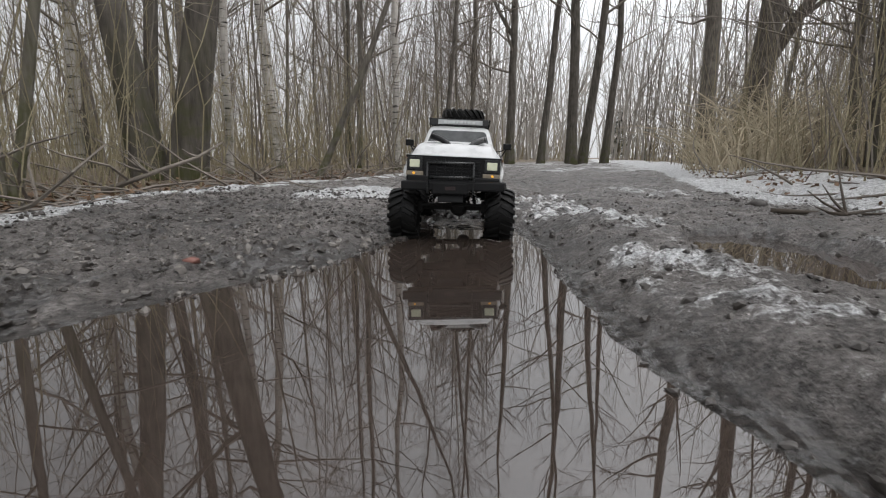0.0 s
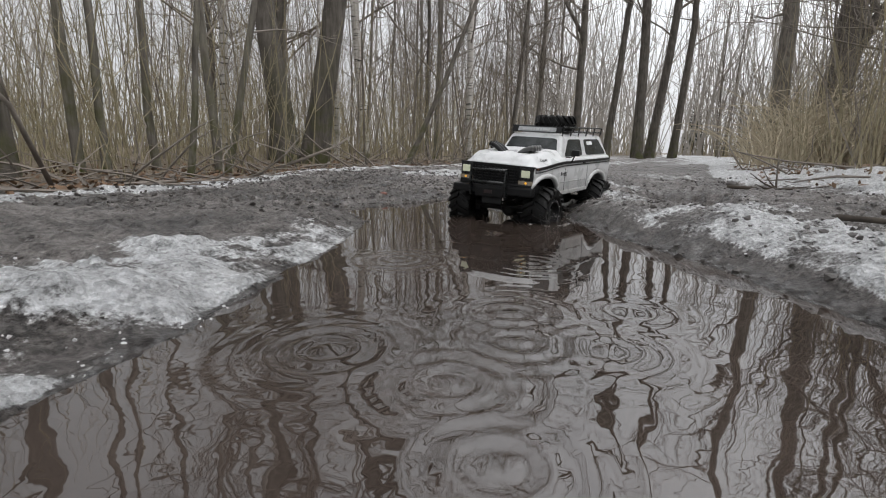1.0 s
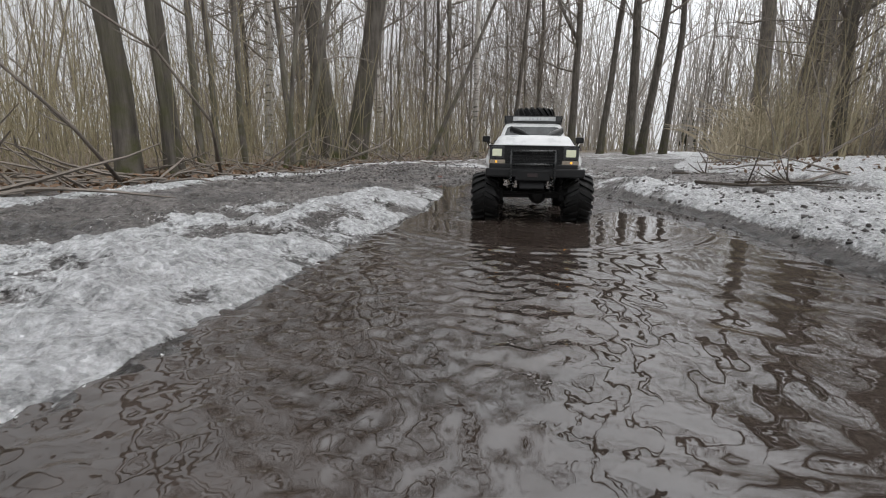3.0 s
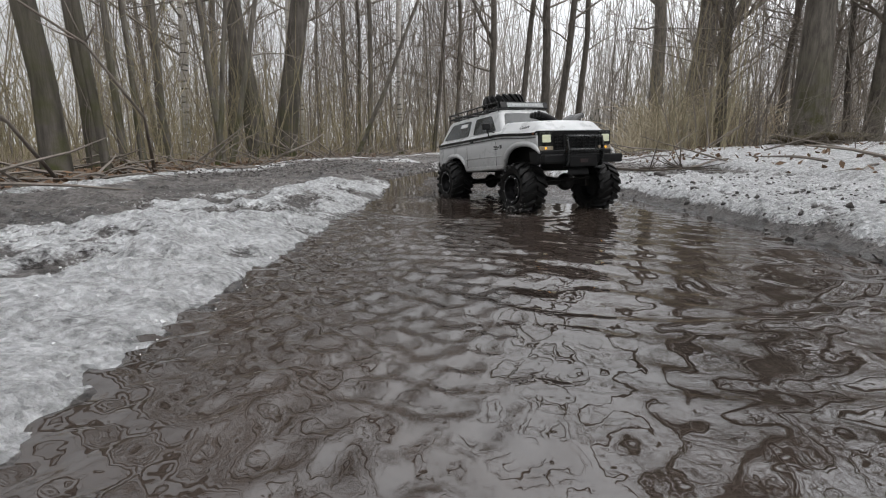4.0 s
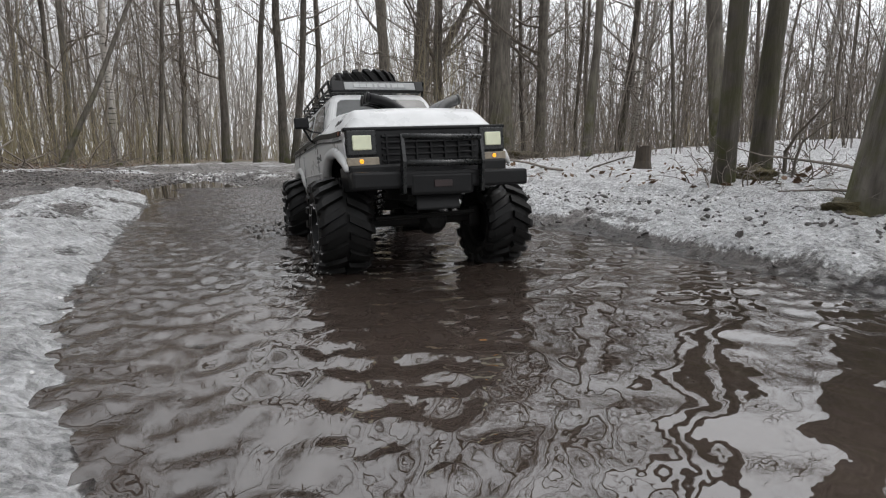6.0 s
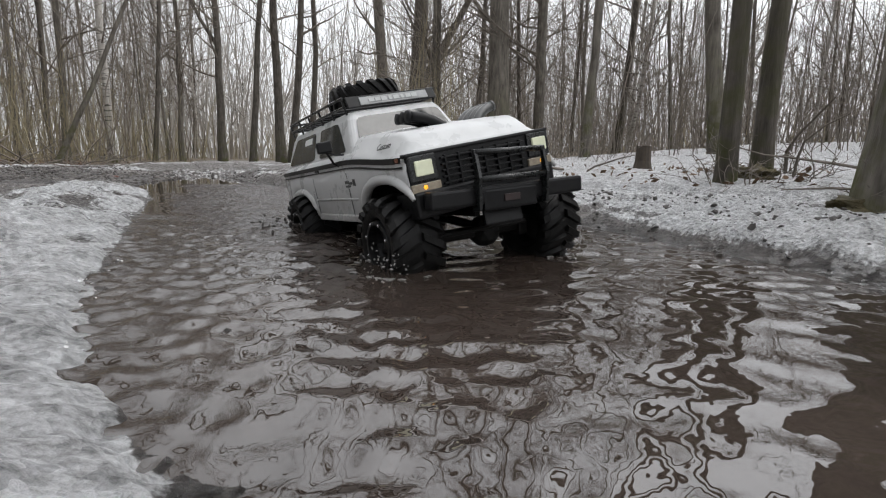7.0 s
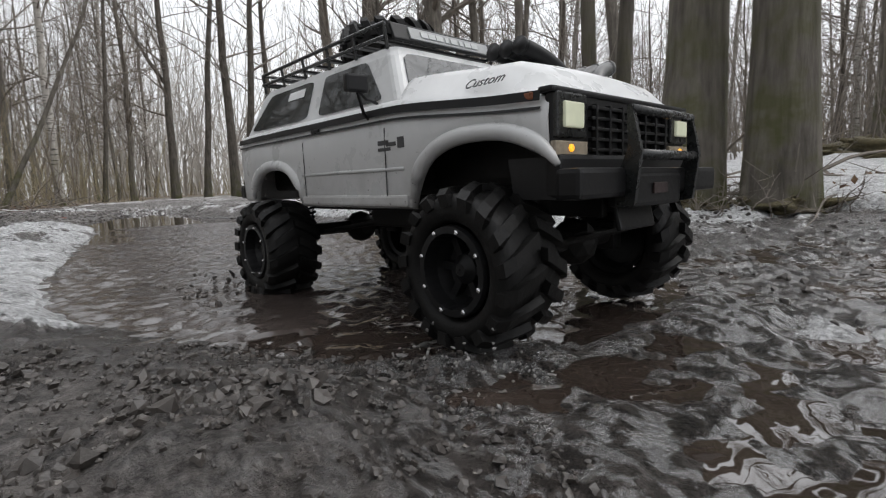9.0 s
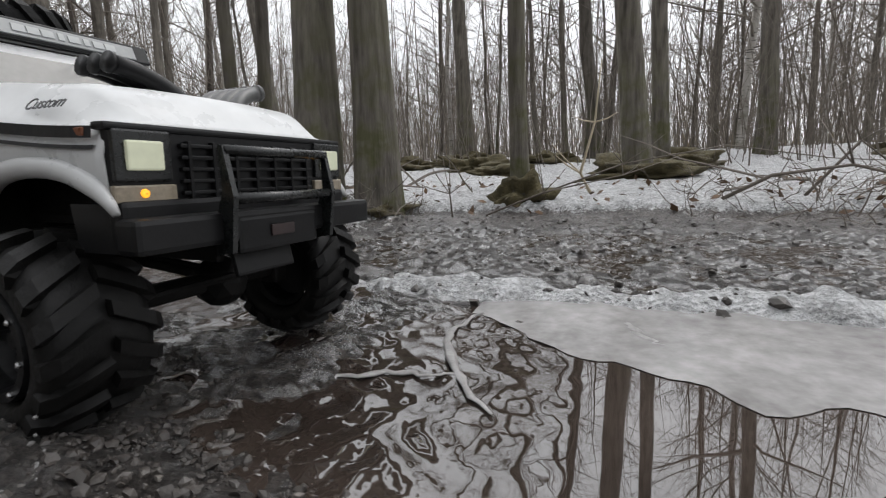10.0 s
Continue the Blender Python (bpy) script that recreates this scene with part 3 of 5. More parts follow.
def build_wake():
    """Churned slurry trailing behind the truck; it dips under the calm water all round."""
    xs, ys = np.arange(-0.42, 0.42, 0.006), np.arange(-0.06, 2.1, 0.006)
    gx, gy = np.meshgrid(xs, ys)
    x, y = gx.ravel(), gy.ravel()
    half = 0.19 + 0.12 * smooth(0.0, 0.35, y) + 0.12 * fbm(x * 5, y * 5, 3)
    mask = smooth(0.0, 0.09, half - np.abs(x)) * smooth(0.0, 0.12, y + 0.04 * fbm(x * 20, y * 5, 2)) * (1 - smooth(1.6, 2.0, y))
    lumps = 0.009 * np.clip(fbm(x * 22, y * 24, 3) - 0.12, 0, 1)
    z = -0.006 + 0.0075 * mask + mask * (wavelets(x, y, 8, 12, 0.015, 0.045, 0.1) + lumps)
    ob = sheet("wake", x, y, z, len(xs), len(ys), mask, MAT["slurry"])
    return tagged(ob, "churned brown slurry in the wake of the truck", "wake", kind="stuff")


def build_ice_sheet():
    """Thin grey ice left along the far side of the near puddle, with pale ribs."""
    random.seed(77)
    verts, faces = [], []
    edge_w, edge_e = [], []
    for k in range(112):
        y = -1.82 - 0.011 * k
        bite = 0.055 * float(fbm(np.array([y * 6.0]), np.array([3.3]), 4)[0]) + 0.022 * float(fbm(np.array([y * 30.0]), np.array([7.1]), 2)[0])
        edge_w.append((0.3 - 0.06 * float(smooth(-1.9, -2.3, y)) + 2.6 * bite + 0.12 * float(smooth(-1.96, -1.82, y)), y))
        edge_e.append((0.47, y))
    for w, e in zip(edge_w, edge_e):
        for q in np.linspace(0, 1, 7):
            x = w[0] + (e[0] - w[0]) * q
            verts.append((x, w[1], 0.0006 + 0.004 * q + 0.003 * float(fbm(np.array([x * 14]), np.array([w[1] * 14]), 2)[0]) * q))
    for k in range(111):
        for i in range(6):
            a = k * 7 + i
            faces.append((a, a + 7, a + 8, a + 1))
    ice = tagged(mesh_object("ice_sheet", verts, faces, MAT["thin_ice"], smooth=True), "thin grey ice along the puddle's edge", "ice", kind="")
    for pts in (((0.4, -1.83), (0.33, -1.82), (0.26, -1.85), (0.2, -1.89)), ((0.25, -1.855), (0.235, -1.8), (0.2, -1.75)), ((0.42, -1.96), (0.38, -1.965), (0.345, -1.985))):
        rv, rf = [], []
        curve = []
        for k in range(17):
            u = k / 16 * (len(pts) - 1)
            i = min(len(pts) - 2, int(u))
            p = Vector((*pts[i], 0)).lerp(Vector((*pts[i + 1], 0)), u - i)
            curve.append((p.x + random.gauss(0, 0.002), p.y + random.gauss(0, 0.002), 0.0025))
        tube_into(rv, rf, curve, [0.001 + 0.0036 * math.sin(math.pi * k / 16) * random.uniform(0.5, 1.2) for k in range(17)], 7)
        mesh_object("ice_rib", [(v[0], v[1], (v[2] - 0.0025) * 0.25 + 0.0018) for v in rv], rf, MAT["rib_ice"], ice, "pale raised rib of ice", True)
    return ice


build_ground()
water = build_water()
wake = build_wake()
build_ice_sheet()


# ---- the radio-controlled truck: it faces -y, its front axle over its origin ----
WHEEL_R, AXLE_Z, TRACK, WHEELBASE = 0.0512, 0.058, 0.096, 0.305


def arch_floor(y):
    """Lower edge of the body's flank, with the two wheel arches."""
    z = 0.088 + 0.004 * smooth(0.34, 0.4, y)
    for yc, r, top in ((0.002, 0.066, 0.136), (WHEELBASE, 0.06, 0.13)):
        d = abs(y - yc) / r
        if d < 1:
            z = max(z, 0.086 + (top - 0.086) * math.sqrt(1 - d**2.4))
    return float(z)


def body_shell():
    bm = bmesh.new()
    stations = [-0.05 + 0.005 * k for k in range(int(0.452 / 0.005) + 1)]
    rows = []
    for y in stations:
        hood = y < 0.094
        nose = float(smooth(-0.052, -0.03, y))
        xs = 0.0895 + 0.003 * nose - 0.004 * float(smooth(0.34, 0.402, y))
        belt = 0.155 + 0.013 * float(smooth(-0.05, 0.1, y))
        top = 0.1575 + 0.015 * float(smooth(-0.053, -0.012, y)) + 0.008 * float(smooth(-0.03, 0.1, y)) if hood else 0.174
        crown = 0.0072 * nose if hood else 0.0
        zb = arch_floor(y)
        half = [(xs - 0.006, zb), (xs - 0.001, zb + 0.0015), (xs, zb + 0.006), (xs + 0.001, max(zb + 0.008, 0.128)), (xs + 0.0015, max(zb + 0.012, 0.143)),
                (xs - 0.0005, belt - 0.006), (xs - 0.003, belt), (xs - 0.008, min(belt + 0.003, top)), (xs * 0.8, top + crown * 0.55), (xs * 0.74, top + crown * 1.1), (xs * 0.4, top + crown * 1.3), (0, top + crown * 1.35)]
        ring = [(-x, y, z) for x, z in half] + [(x, y, z) for x, z in reversed(half[:-1])]
        rows.append([bm.verts.new(p) for p in ring])
    for a, b in zip(rows, rows[1:]):
        for i in range(len(a) - 1):
            bm.faces.new((a[i], a[i + 1], b[i + 1], b[i]))
    bm.faces.new(rows[-1])
    return bm


CAB_BASE, CAB_TOP = (0.0815, 0.09, 0.402, 0.17), (0.067, 0.117, 0.374, 0.2165)


def cab_point(side, u, v, proud=0.0):
    """A point of the cab's wall: side is flank (-1, 1), windscreen or tailgate; u runs along it, v upwards."""
    bx, by0, by1, bz = CAB_BASE
    tx, ty0, ty1, tz = CAB_TOP
    x, y0, y1, z = bx + (tx - bx) * v, by0 + (ty0 - by0) * v, by1 + (ty1 - by1) * v, bz + (tz - bz) * v
    if side in (-1, 1):
        return Vector((side * (x + proud), y0 + (y1 - y0) * u, z))
    if side == "front":
        return Vector((x * (2 * u - 1), y0 - proud, z + proud * 0.4))
    return Vector((x * (2 * u - 1), y1 + proud, z))


def cab_shell():
    bm = bmesh.new()
    rows = []
    for v, inset, lift in ((0, 0, 0), (0.3, 0, 0), (0.6, 0, 0), (0.9, 0, 0), (1.0, 0.0012, 0), (1.0, 0.004, 0.004), (1.0, 0.011, 0.0062), (1.0, 0.03, 0.008), (1.0, 0.055, 0.009)):
        bx, by0, by1, bz = CAB_BASE
        tx, ty0, ty1, tz = CAB_TOP
        x, y0, y1, z = bx + (tx - bx) * v - inset, by0 + (ty0 - by0) * v + inset, by1 + (ty1 - by1) * v - inset, bz + (tz - bz) * v + lift
        r = max(0.002, 0.009 - inset * 0.1)
        ring = []
        for cx, cy, a0 in ((x - r, y1 - r, 0), (-x + r, y1 - r, 90), (-x + r, y0 + r, 180), (x - r, y0 + r, 270)):
            for k in range(5):
                w = radians(a0 + 22.5 * k)
                ring.append(bm.verts.new((cx + r * math.cos(w), cy + r * math.sin(w), z)))
        rows.append(ring)
    for a, b in zip(rows, rows[1:]):
        for i in range(len(a)):
            j = (i + 1) % len(a)
            bm.faces.new((a[i], a[j], b[j], b[i]))
    bm.faces.new(rows[-1])
    return bm


def cab_pane(side, corners, proud, depth):
    bm = bmesh.new()
    pts = []
    n = len(corners)
    for i in range(n):
        p, q, r = Vector(corners[i - 1]), Vector(corners[i]), Vector(corners[(i + 1) % n])
        for w in (0.0, 0.5, 1.0):
            e1, e2 = q + (p - q) * 0.1, q + (r - q) * 0.1
            c = e1 * (1 - w) ** 2 + q * 2 * w * (1 - w) + e2 * w * w
            pts.append(cab_point(side, c.x, c.y, proud))
    out = {-1: (-depth, 0, 0), 1: (depth, 0, 0), "front": (0, -depth, depth * 0.5), "back": (0, depth, 0)}[side]
    prism(bm, pts, out)
    return bm


def tyre_carcass(radius, width):
    bm = bmesh.new()
    h = width / 2
    prof = [(-h * 0.78, radius * 0.58), (-h * 0.98, radius * 0.64), (-h, radius * 0.78), (-h * 0.93, radius * 0.88), (-h * 0.7, radius * 0.93), (0, radius * 0.945),
            (h * 0.7, radius * 0.93), (h * 0.93, radius * 0.88), (h, radius * 0.78), (h * 0.98, radius * 0.64), (h * 0.78, radius * 0.58)]
    lathe(bm, prof, 40)
    return bm


def lug_mesh(radius, width, s):
    """One bent tread block: its slanting bar on the tread runs over the shoulder on to the side wall."""
    bm = bmesh.new()
    h = width / 2
    line = [(0.06, 0.955, 0.011, 0.0085), (0.42, 0.95, 0.006, 0.009), (0.8, 0.93, 0.0, 0.0095), (0.97, 0.885, -0.003, 0.0095), (1.0, 0.77, -0.004, 0.0085)]
    rows = []
    for k, (a, r, slant, wide) in enumerate(line):
        up = Vector((0, 0, 1)) if k < 2 else Vector((s * 0.5, 0, 0.87)) if k == 2 else Vector((s * 0.9, 0, 0.4)) if k == 3 else Vector((s, 0, 0))
        p = Vector((s * h * a, slant, radius * r))
        tall = radius * (0.075 if k < 4 else 0.03)
        e = Vector((0, wide / 2, 0))
        rows.append([bm.verts.new(p - e - up * 0.001), bm.verts.new(p - e * 0.82 + up * tall), bm.verts.new(p + e * 0.82 + up * tall), bm.verts.new(p + e - up * 0.001)])
    for a, b in zip(rows, rows[1:]):
        for i in range(3):
            bm.faces.new((a[i], a[i + 1], b[i + 1], b[i]))
    bm.faces.new(rows[0])
    bm.faces.new(rows[-1])
    bmesh.ops.recalc_face_normals(bm, faces=bm.faces)
    me = bpy.data.meshes.new("lug")
    bm.to_mesh(me)
    bm.free()
    me.materials.append(MAT["rubber"])
    return me


def add_lugs(owner, radius, width, count, place=None):
    """Tread blocks round a tyre, each an object of its own on shared meshes."""
    meshes = {s: lug_mesh(radius, width, s) for s in (-1, 1)}
    for k in range(count):
        for s in (-1, 1):
            lug = new("lug", meshes[s])
            lug.parent = owner
            m = Matrix.Rotation(radians(360 * (k + 0.25 * s) / count), 4, "X")
            lug.matrix_basis = place @ m if place else m


def wheel_for(truck, x, y, outer):
    wheel = new("wheel")
    wheel.parent = truck
    wheel.matrix_basis = pose(x, y, AXLE_Z)
    part("tyre", tyre_carcass(WHEEL_R, 0.053), MAT["rubber"], wheel, "chunky black lugged rubber tyre, wet", True)
    add_lugs(wheel, WHEEL_R, 0.053, 17)
    bm = bmesh.new()
    s = outer
    prof = [(s * 0.0225, 0.029), (s * 0.026, 0.028), (s * 0.026, 0.0238), (s * 0.016, 0.0225), (s * 0.007, 0.019), (s * 0.005, 0.011), (s * 0.013, 0.0095), (s * 0.017, 0.004), (s * 0.017, 0.0005)]
    lathe(bm, prof, 28)
    lathe(bm, [(-s * 0.021, 0.029), (-s * 0.019, 0.025), (-s * 0.006, 0.022), (-s * 0.006, 0.0005)], 28)
    for k in range(6):
        w = radians(60 * k)
        box(bm, (0.006, 0.005, 0.013), (s * 0.0095, 0.015 * math.cos(w), 0.015 * math.sin(w)), (math.degrees(w) - 90, 0, 0))
    rim = part("rim", bm, MAT["black_plastic"], wheel, "black deep-dish beadlock rim")
    for k in range(8):
        w = radians(45 * k)
        bm = bmesh.new()
        lathe(bm, [(s * 0.025, 0.0016), (s * 0.0273, 0.0016), (s * 0.028, 0.0009), (s * 0.028, 0.0001)], 6)
        b = part("bolt", bm, MAT["steel"], rim, "bright steel bolt")
        b.location = (0, 0.0258 * math.cos(w), 0.0258 * math.sin(w))
    return wheel


def build_truck():
    truck = tagged(new("toy_truck"), "white and black radio-controlled off-road truck, muddy, in the puddle", "toy truck")
    body = part("body", body_shell(), MAT["white_paint"], truck, "white glossy truck body with mud spots")
    mod = body.modifiers.new("thickness", "SOLIDIFY")
    mod.thickness, mod.offset = 0.0016, -1
    for p in body.data.polygons:
        p.use_smooth = True
    bm = cab_shell()
    part("cab", bm, MAT["white_paint"], body, "white cab with roof")
    part("windscreen", cab_pane("front", [(0.06, 0.1), (0.94, 0.1), (0.93, 0.93), (0.07, 0.93)], 0.0002, 0.0012), MAT["screen"], body, "reflecting windscreen")
    for s in (-1, 1):
        part("door_window", cab_pane(s, [(0.075, 0.1), (0.42, 0.1), (0.41, 0.91), (0.14, 0.91)], 0.0002, 0.0010), MAT["glass"], body, "dark door window")
        part("rear_side_window", cab_pane(s, [(0.5, 0.1), (0.95, 0.1), (0.88, 0.91), (0.5, 0.91)], 0.0002, 0.0010), MAT["glass"], body, "tinted rear side window")
        bm = bmesh.new()
        pts = [cab_point(s, *uv, 0.0016) for uv in ((0.55, 0.62), (0.68, 0.62), (0.68, 0.8), (0.55, 0.8))]
        prism(bm, pts, (s * 0.0004, 0, 0))
        part("sticker", bm, MAT["white_mark"], body, "white sticker bar")
        # belt stripe: two dark lines along the flank
        for z, h in ((0.1505, 0.0056), (0.1455, 0.0018)):
            bm = bmesh.new()
            n = 40
            pts = [(s * (0.0895 + 0.0034 * float(smooth(-0.052, -0.03, y)) - 0.0037 * float(smooth(0.34, 0.402, y)) + 0.0022), y, z + 0.009 * float(smooth(-0.05, 0.1, y))) for y in np.linspace(-0.046, 0.4, n)]
            lo, hi = [bm.verts.new(p) for p in pts], [bm.verts.new((p[0] - s * 0.0008, p[1], p[2] + h)) for p in pts]
            inn = [bm.verts.new((p[0] - s * 0.003, p[1], p[2] + h)) for p in pts]
            for i in range(n - 1):
                bm.faces.new((lo[i], lo[i + 1], hi[i + 1], hi[i]))
                bm.faces.new((hi[i], hi[i + 1], inn[i + 1], inn[i]))
            part("stripe", bm, MAT["black_plastic"], body, "black side stripe")
        # flared arches
        for yc, r, top in ((0.002, 0.067, 0.1375), (WHEELBASE, 0.061, 0.1315)):
            bm = bmesh.new()
            pts = []
            for k in range(25):
                w = math.pi * k / 24
                c, q = math.cos(w), math.sin(w)
                pts.append((s * 0.0918, yc - r * math.copysign(abs(c) ** 0.85, c), 0.087 + (top - 0.087) * q ** 0.85))
            keep = [p for i, p in enumerate(pts) if p[2] > (0.112 if yc < 0.1 and i < 12 else 0.09)]
            tube(bm, keep, [0.0056 * min(1.0, 0.35 + 0.2 * min(k, len(keep) - 1 - k)) for k in range(len(keep))], 10)
            part("wheel_arch", bm, MAT["white_paint"], body, "flared white wheel arch", True)
        bm = bmesh.new()
        box(bm, (0.006, 0.165, 0.009), (s * 0.0915, 0.155, 0.0945), bevel=0.002)
        part("sill", bm, MAT["white_paint"], body, "white sill panel")
        # mirror and its arm
        bm = bmesh.new()
        box(bm, (0.018, 0.008, 0.0135), (s * 0.108, 0.112, 0.184), (0, 0, s * 8), 0.002)
        mirror = part("mirror", bm, MAT["black_plastic"], body, "black wing mirror")
        bm = bmesh.new()
        tube(bm, [(s * 0.089, 0.122, 0.158), (s * 0.098, 0.118, 0.163), (s * 0.106, 0.113, 0.178)], 0.0015, 6)
        tube(bm, [(s * 0.083, 0.12, 0.172), (s * 0.096, 0.116, 0.174), (s * 0.104, 0.113, 0.178)], 0.0012, 6)
        part("mirror_arm", bm, MAT["black_plastic"], body, "bent black mirror arm")
        bm = bmesh.new()
        box(bm, (0.002, 0.014, 0.003), (s * 0.0945, 0.205, 0.158), bevel=0.0008)
        part("door_handle", bm, MAT["black_plastic"], body, "black door handle")
        bm = bmesh.new()
        box(bm, (0.002, 0.016, 0.0042), (s * 0.0928, -0.034, 0.1535), bevel=0.0008)
        part("side_marker", bm, MAT["amber_lens"], body, "amber side marker lens")
        for y, z, w, h in ((0.078, 0.138, 0.008, 0.008), (0.09, 0.1375, 0.012, 0.003), (0.099, 0.134, 0.016, 0.0025), (0.1, 0.139, 0.014, 0.0035)):
            bm = bmesh.new()
            box(bm, (0.0012, w, h), (s * 0.0935, y, z))
            part("side_badge", bm, MAT["dark_mark"], body, "small dark printed badge")
        # script on the hood's shoulder
        script = bpy.data.curves.new("script", "FONT")
        script.body, script.size, script.shear, script.extrude, script.align_x = "Custom", 0.0105, 0.25, 0.0002, "CENTER"
        holder = bpy.data.objects.new("script", script)
        letters = new("lettering", bpy.data.meshes.new_from_object(holder))
        bpy.data.objects.remove(holder)
        letters.data.materials.append(MAT["dark_mark"])
        letters.parent = body
        letters["label"] = "dark script reading Custom"
        ax, up = Vector((0, s, 0)), Vector((-s * 0.573, 0, 0.819))
        turn = Matrix((ax, up, ax.cross(up))).transposed().to_4x4()
        letters.matrix_basis = Matrix.Translation(Vector((s * 0.0832, 0.004, 0.1668)) + ax.cross(up) * 0.0012) @ turn
        # row of bent exhaust pipes on the hood
        for k in range(4 if s > 0 else 3):
            y = -0.012 + 0.0115 * k
            bm = bmesh.new()
            pts = []
            for w in np.linspace(0, 1.3, 9):
                pts.append((s * ((0.026 if s > 0 else 0.008) + 0.024 * (1 - math.cos(w)) + (0.013 if s > 0 else 0.022) * w / 1.3), y + (0.006 if s > 0 else 0.01) * w, 0.173 + (0.021 if s > 0 else 0.024) * math.sin(w)))
            tube(bm, pts, 0.0054, 10)
            tube(bm, [pts[-1], (pts[-1][0] + s * 0.003, pts[-1][1], pts[-1][2] + 0.0006)], 0.0062, 10)
            part("exhaust_pipe", bm, MAT["grey_pipe"] if s > 0 else MAT["black_plastic"], body, "grey bent exhaust pipe" if s > 0 else "black bent exhaust pipe", True)
        bm = bmesh.new()
        tube(bm, [(s * 0.02, 0.0895, 0.178), (s * 0.045, 0.0915, 0.1835), (s * 0.06, 0.0945, 0.1885)], 0.0011, 5)
        part("wiper", bm, MAT["black_plastic"], body, "black wiper")
    part("tailgate_window", cab_pane("back", [(0.1, 0.2), (0.9, 0.2), (0.88, 0.9), (0.12, 0.9)], 0.0002, 0.0012), MAT["glass"], body, "tinted tailgate window")
    # spots of mud on the flanks
    for k in range(26):
        s = -1 if k % 2 else 1
        bm = bmesh.new()
        r = random.uniform(0.0007, 0.0024)
        bmesh.ops.create_icosphere(bm, subdivisions=1, radius=r, matrix=pose(s * 0.0922, random.uniform(0.19, 0.4), random.uniform(0.098, 0.135)) @ Matrix.Diagonal((0.35, 1, 1, 1)))
        part("mud_spot", bm, MAT["mud_clod"], body)
    for k in range(4):
        bm = bmesh.new()
        box(bm, (0.008, 0.0055, 0.0012), (-0.042 + 0.028 * k, -0.034, 0.1672), (20, 0, 0), 0.0005)
        part("hood_letter", bm, MAT["grey_plate"], body, "raised grey hood letter as a plain block")
    # black filler boxes added as shade, so that the arches look into black
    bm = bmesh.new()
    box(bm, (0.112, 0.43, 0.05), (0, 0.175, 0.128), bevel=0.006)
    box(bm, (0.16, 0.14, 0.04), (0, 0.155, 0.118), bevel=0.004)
    part("arch_shade_fill", bm, MAT["chassis"], body, "black boxes added inside the body to darken the arches")

    # front
    bm = bmesh.new()
    box(bm, (0.178, 0.006, 0.047), (0, -0.0495, 0.1325), bevel=0.002)
    box(bm, (0.182, 0.01, 0.004), (0, -0.0485, 0.1563), bevel=0.0015)
    grille = part("grille", bm, MAT["black_plastic"], body, "black plastic grille panel")
    for k in range(6):
        bm = bmesh.new()
        box(bm, (0.106, 0.004, 0.0022), (0, -0.0535, 0.1175 + 0.0062 * k), bevel=0.0006)
        part("slat", bm, MAT["black_plastic"], grille)
    for k in range(7):
        bm = bmesh.new()
        box(bm, (0.0022, 0.005, 0.036), (-0.048 + 0.016 * k, -0.0535, 0.133), bevel=0.0006)
        part("upright", bm, MAT["black_plastic"], grille)
    for s in (-1, 1):
        bm = bmesh.new()
        box(bm, (0.03, 0.005, 0.025), (s * 0.0735, -0.0525, 0.1427), bevel=0.0012)
        surround = part("headlight_frame", bm, MAT["black_gloss"], body, "black headlight frame")
        bm = bmesh.new()
        box(bm, (0.0192, 0.003, 0.0145), (s * 0.0738, -0.0557, 0.1427), bevel=0.0012)
        part("headlight", bm, MAT["headlight"], surround, "square lit headlight")
        bm = bmesh.new()
        box(bm, (0.033, 0.004, 0.0085), (s * 0.0735, -0.053, 0.1242), bevel=0.001)
        ind = part("indicator", bm, MAT["clear_lens"], body, "clear indicator lens")
        bm = bmesh.new()
        lathe(bm, [(0.0, 0.0024), (0.0012, 0.002), (0.0016, 0.0004)], 10)
        bulb = part("bulb", bm, MAT["amber_glow"], ind, "amber lit bulb")
        bulb.matrix_basis = pose(s * 0.0752, -0.0549, 0.1243, 0, 0, -90)
    bm = bmesh.new()
    prism(bm, [(-0.0912, -0.022, 0.1195), (-0.0885, -0.05, 0.1195), (0.0885, -0.05, 0.1195), (0.0912, -0.022, 0.1195)], (0, -0.004, -0.024))
    box(bm, (0.178, 0.012, 0.026), (0, -0.051, 0.108), bevel=0.003)
    part("valance", bm, MAT["black_plastic"], body, "black plastic valance under the headlights")
    for s in (-1, 1):
        for y in (0.098, 0.232):
            bm = bmesh.new()
            box(bm, (0.0007, 0.0009, 0.052), (s * 0.0938, y, 0.124), bevel=0.0002)
            part("door_seam", bm, MAT["dark_mark"], body, "thin dark door seam")
        bm = bmesh.new()
        tube(bm, [(s * 0.0928, 0.076, 0.1185), (s * 0.0932, 0.16, 0.1188), (s * 0.0926, 0.238, 0.1185)], 0.0016, 8)
        part("flank_bead", bm, MAT["white_paint"], body, "pressed bead along the white flank", True)
    bm = bmesh.new()
    box(bm, (0.196, 0.016, 0.0175), (0.004, -0.0645, 0.1035), bevel=0.003)
    box(bm, (0.07, 0.018, 0.022), (0, -0.064, 0.0985), bevel=0.003)
    bumper = part("bumper", bm, MAT["black_plastic"], truck, "black front bumper")
    bm = bmesh.new()
    box(bm, (0.02, 0.0015, 0.007), (0, -0.0736, 0.099), bevel=0.0005)
    part("emblem", bm, MAT["dull_red"], bumper, "dull red emblem plate")
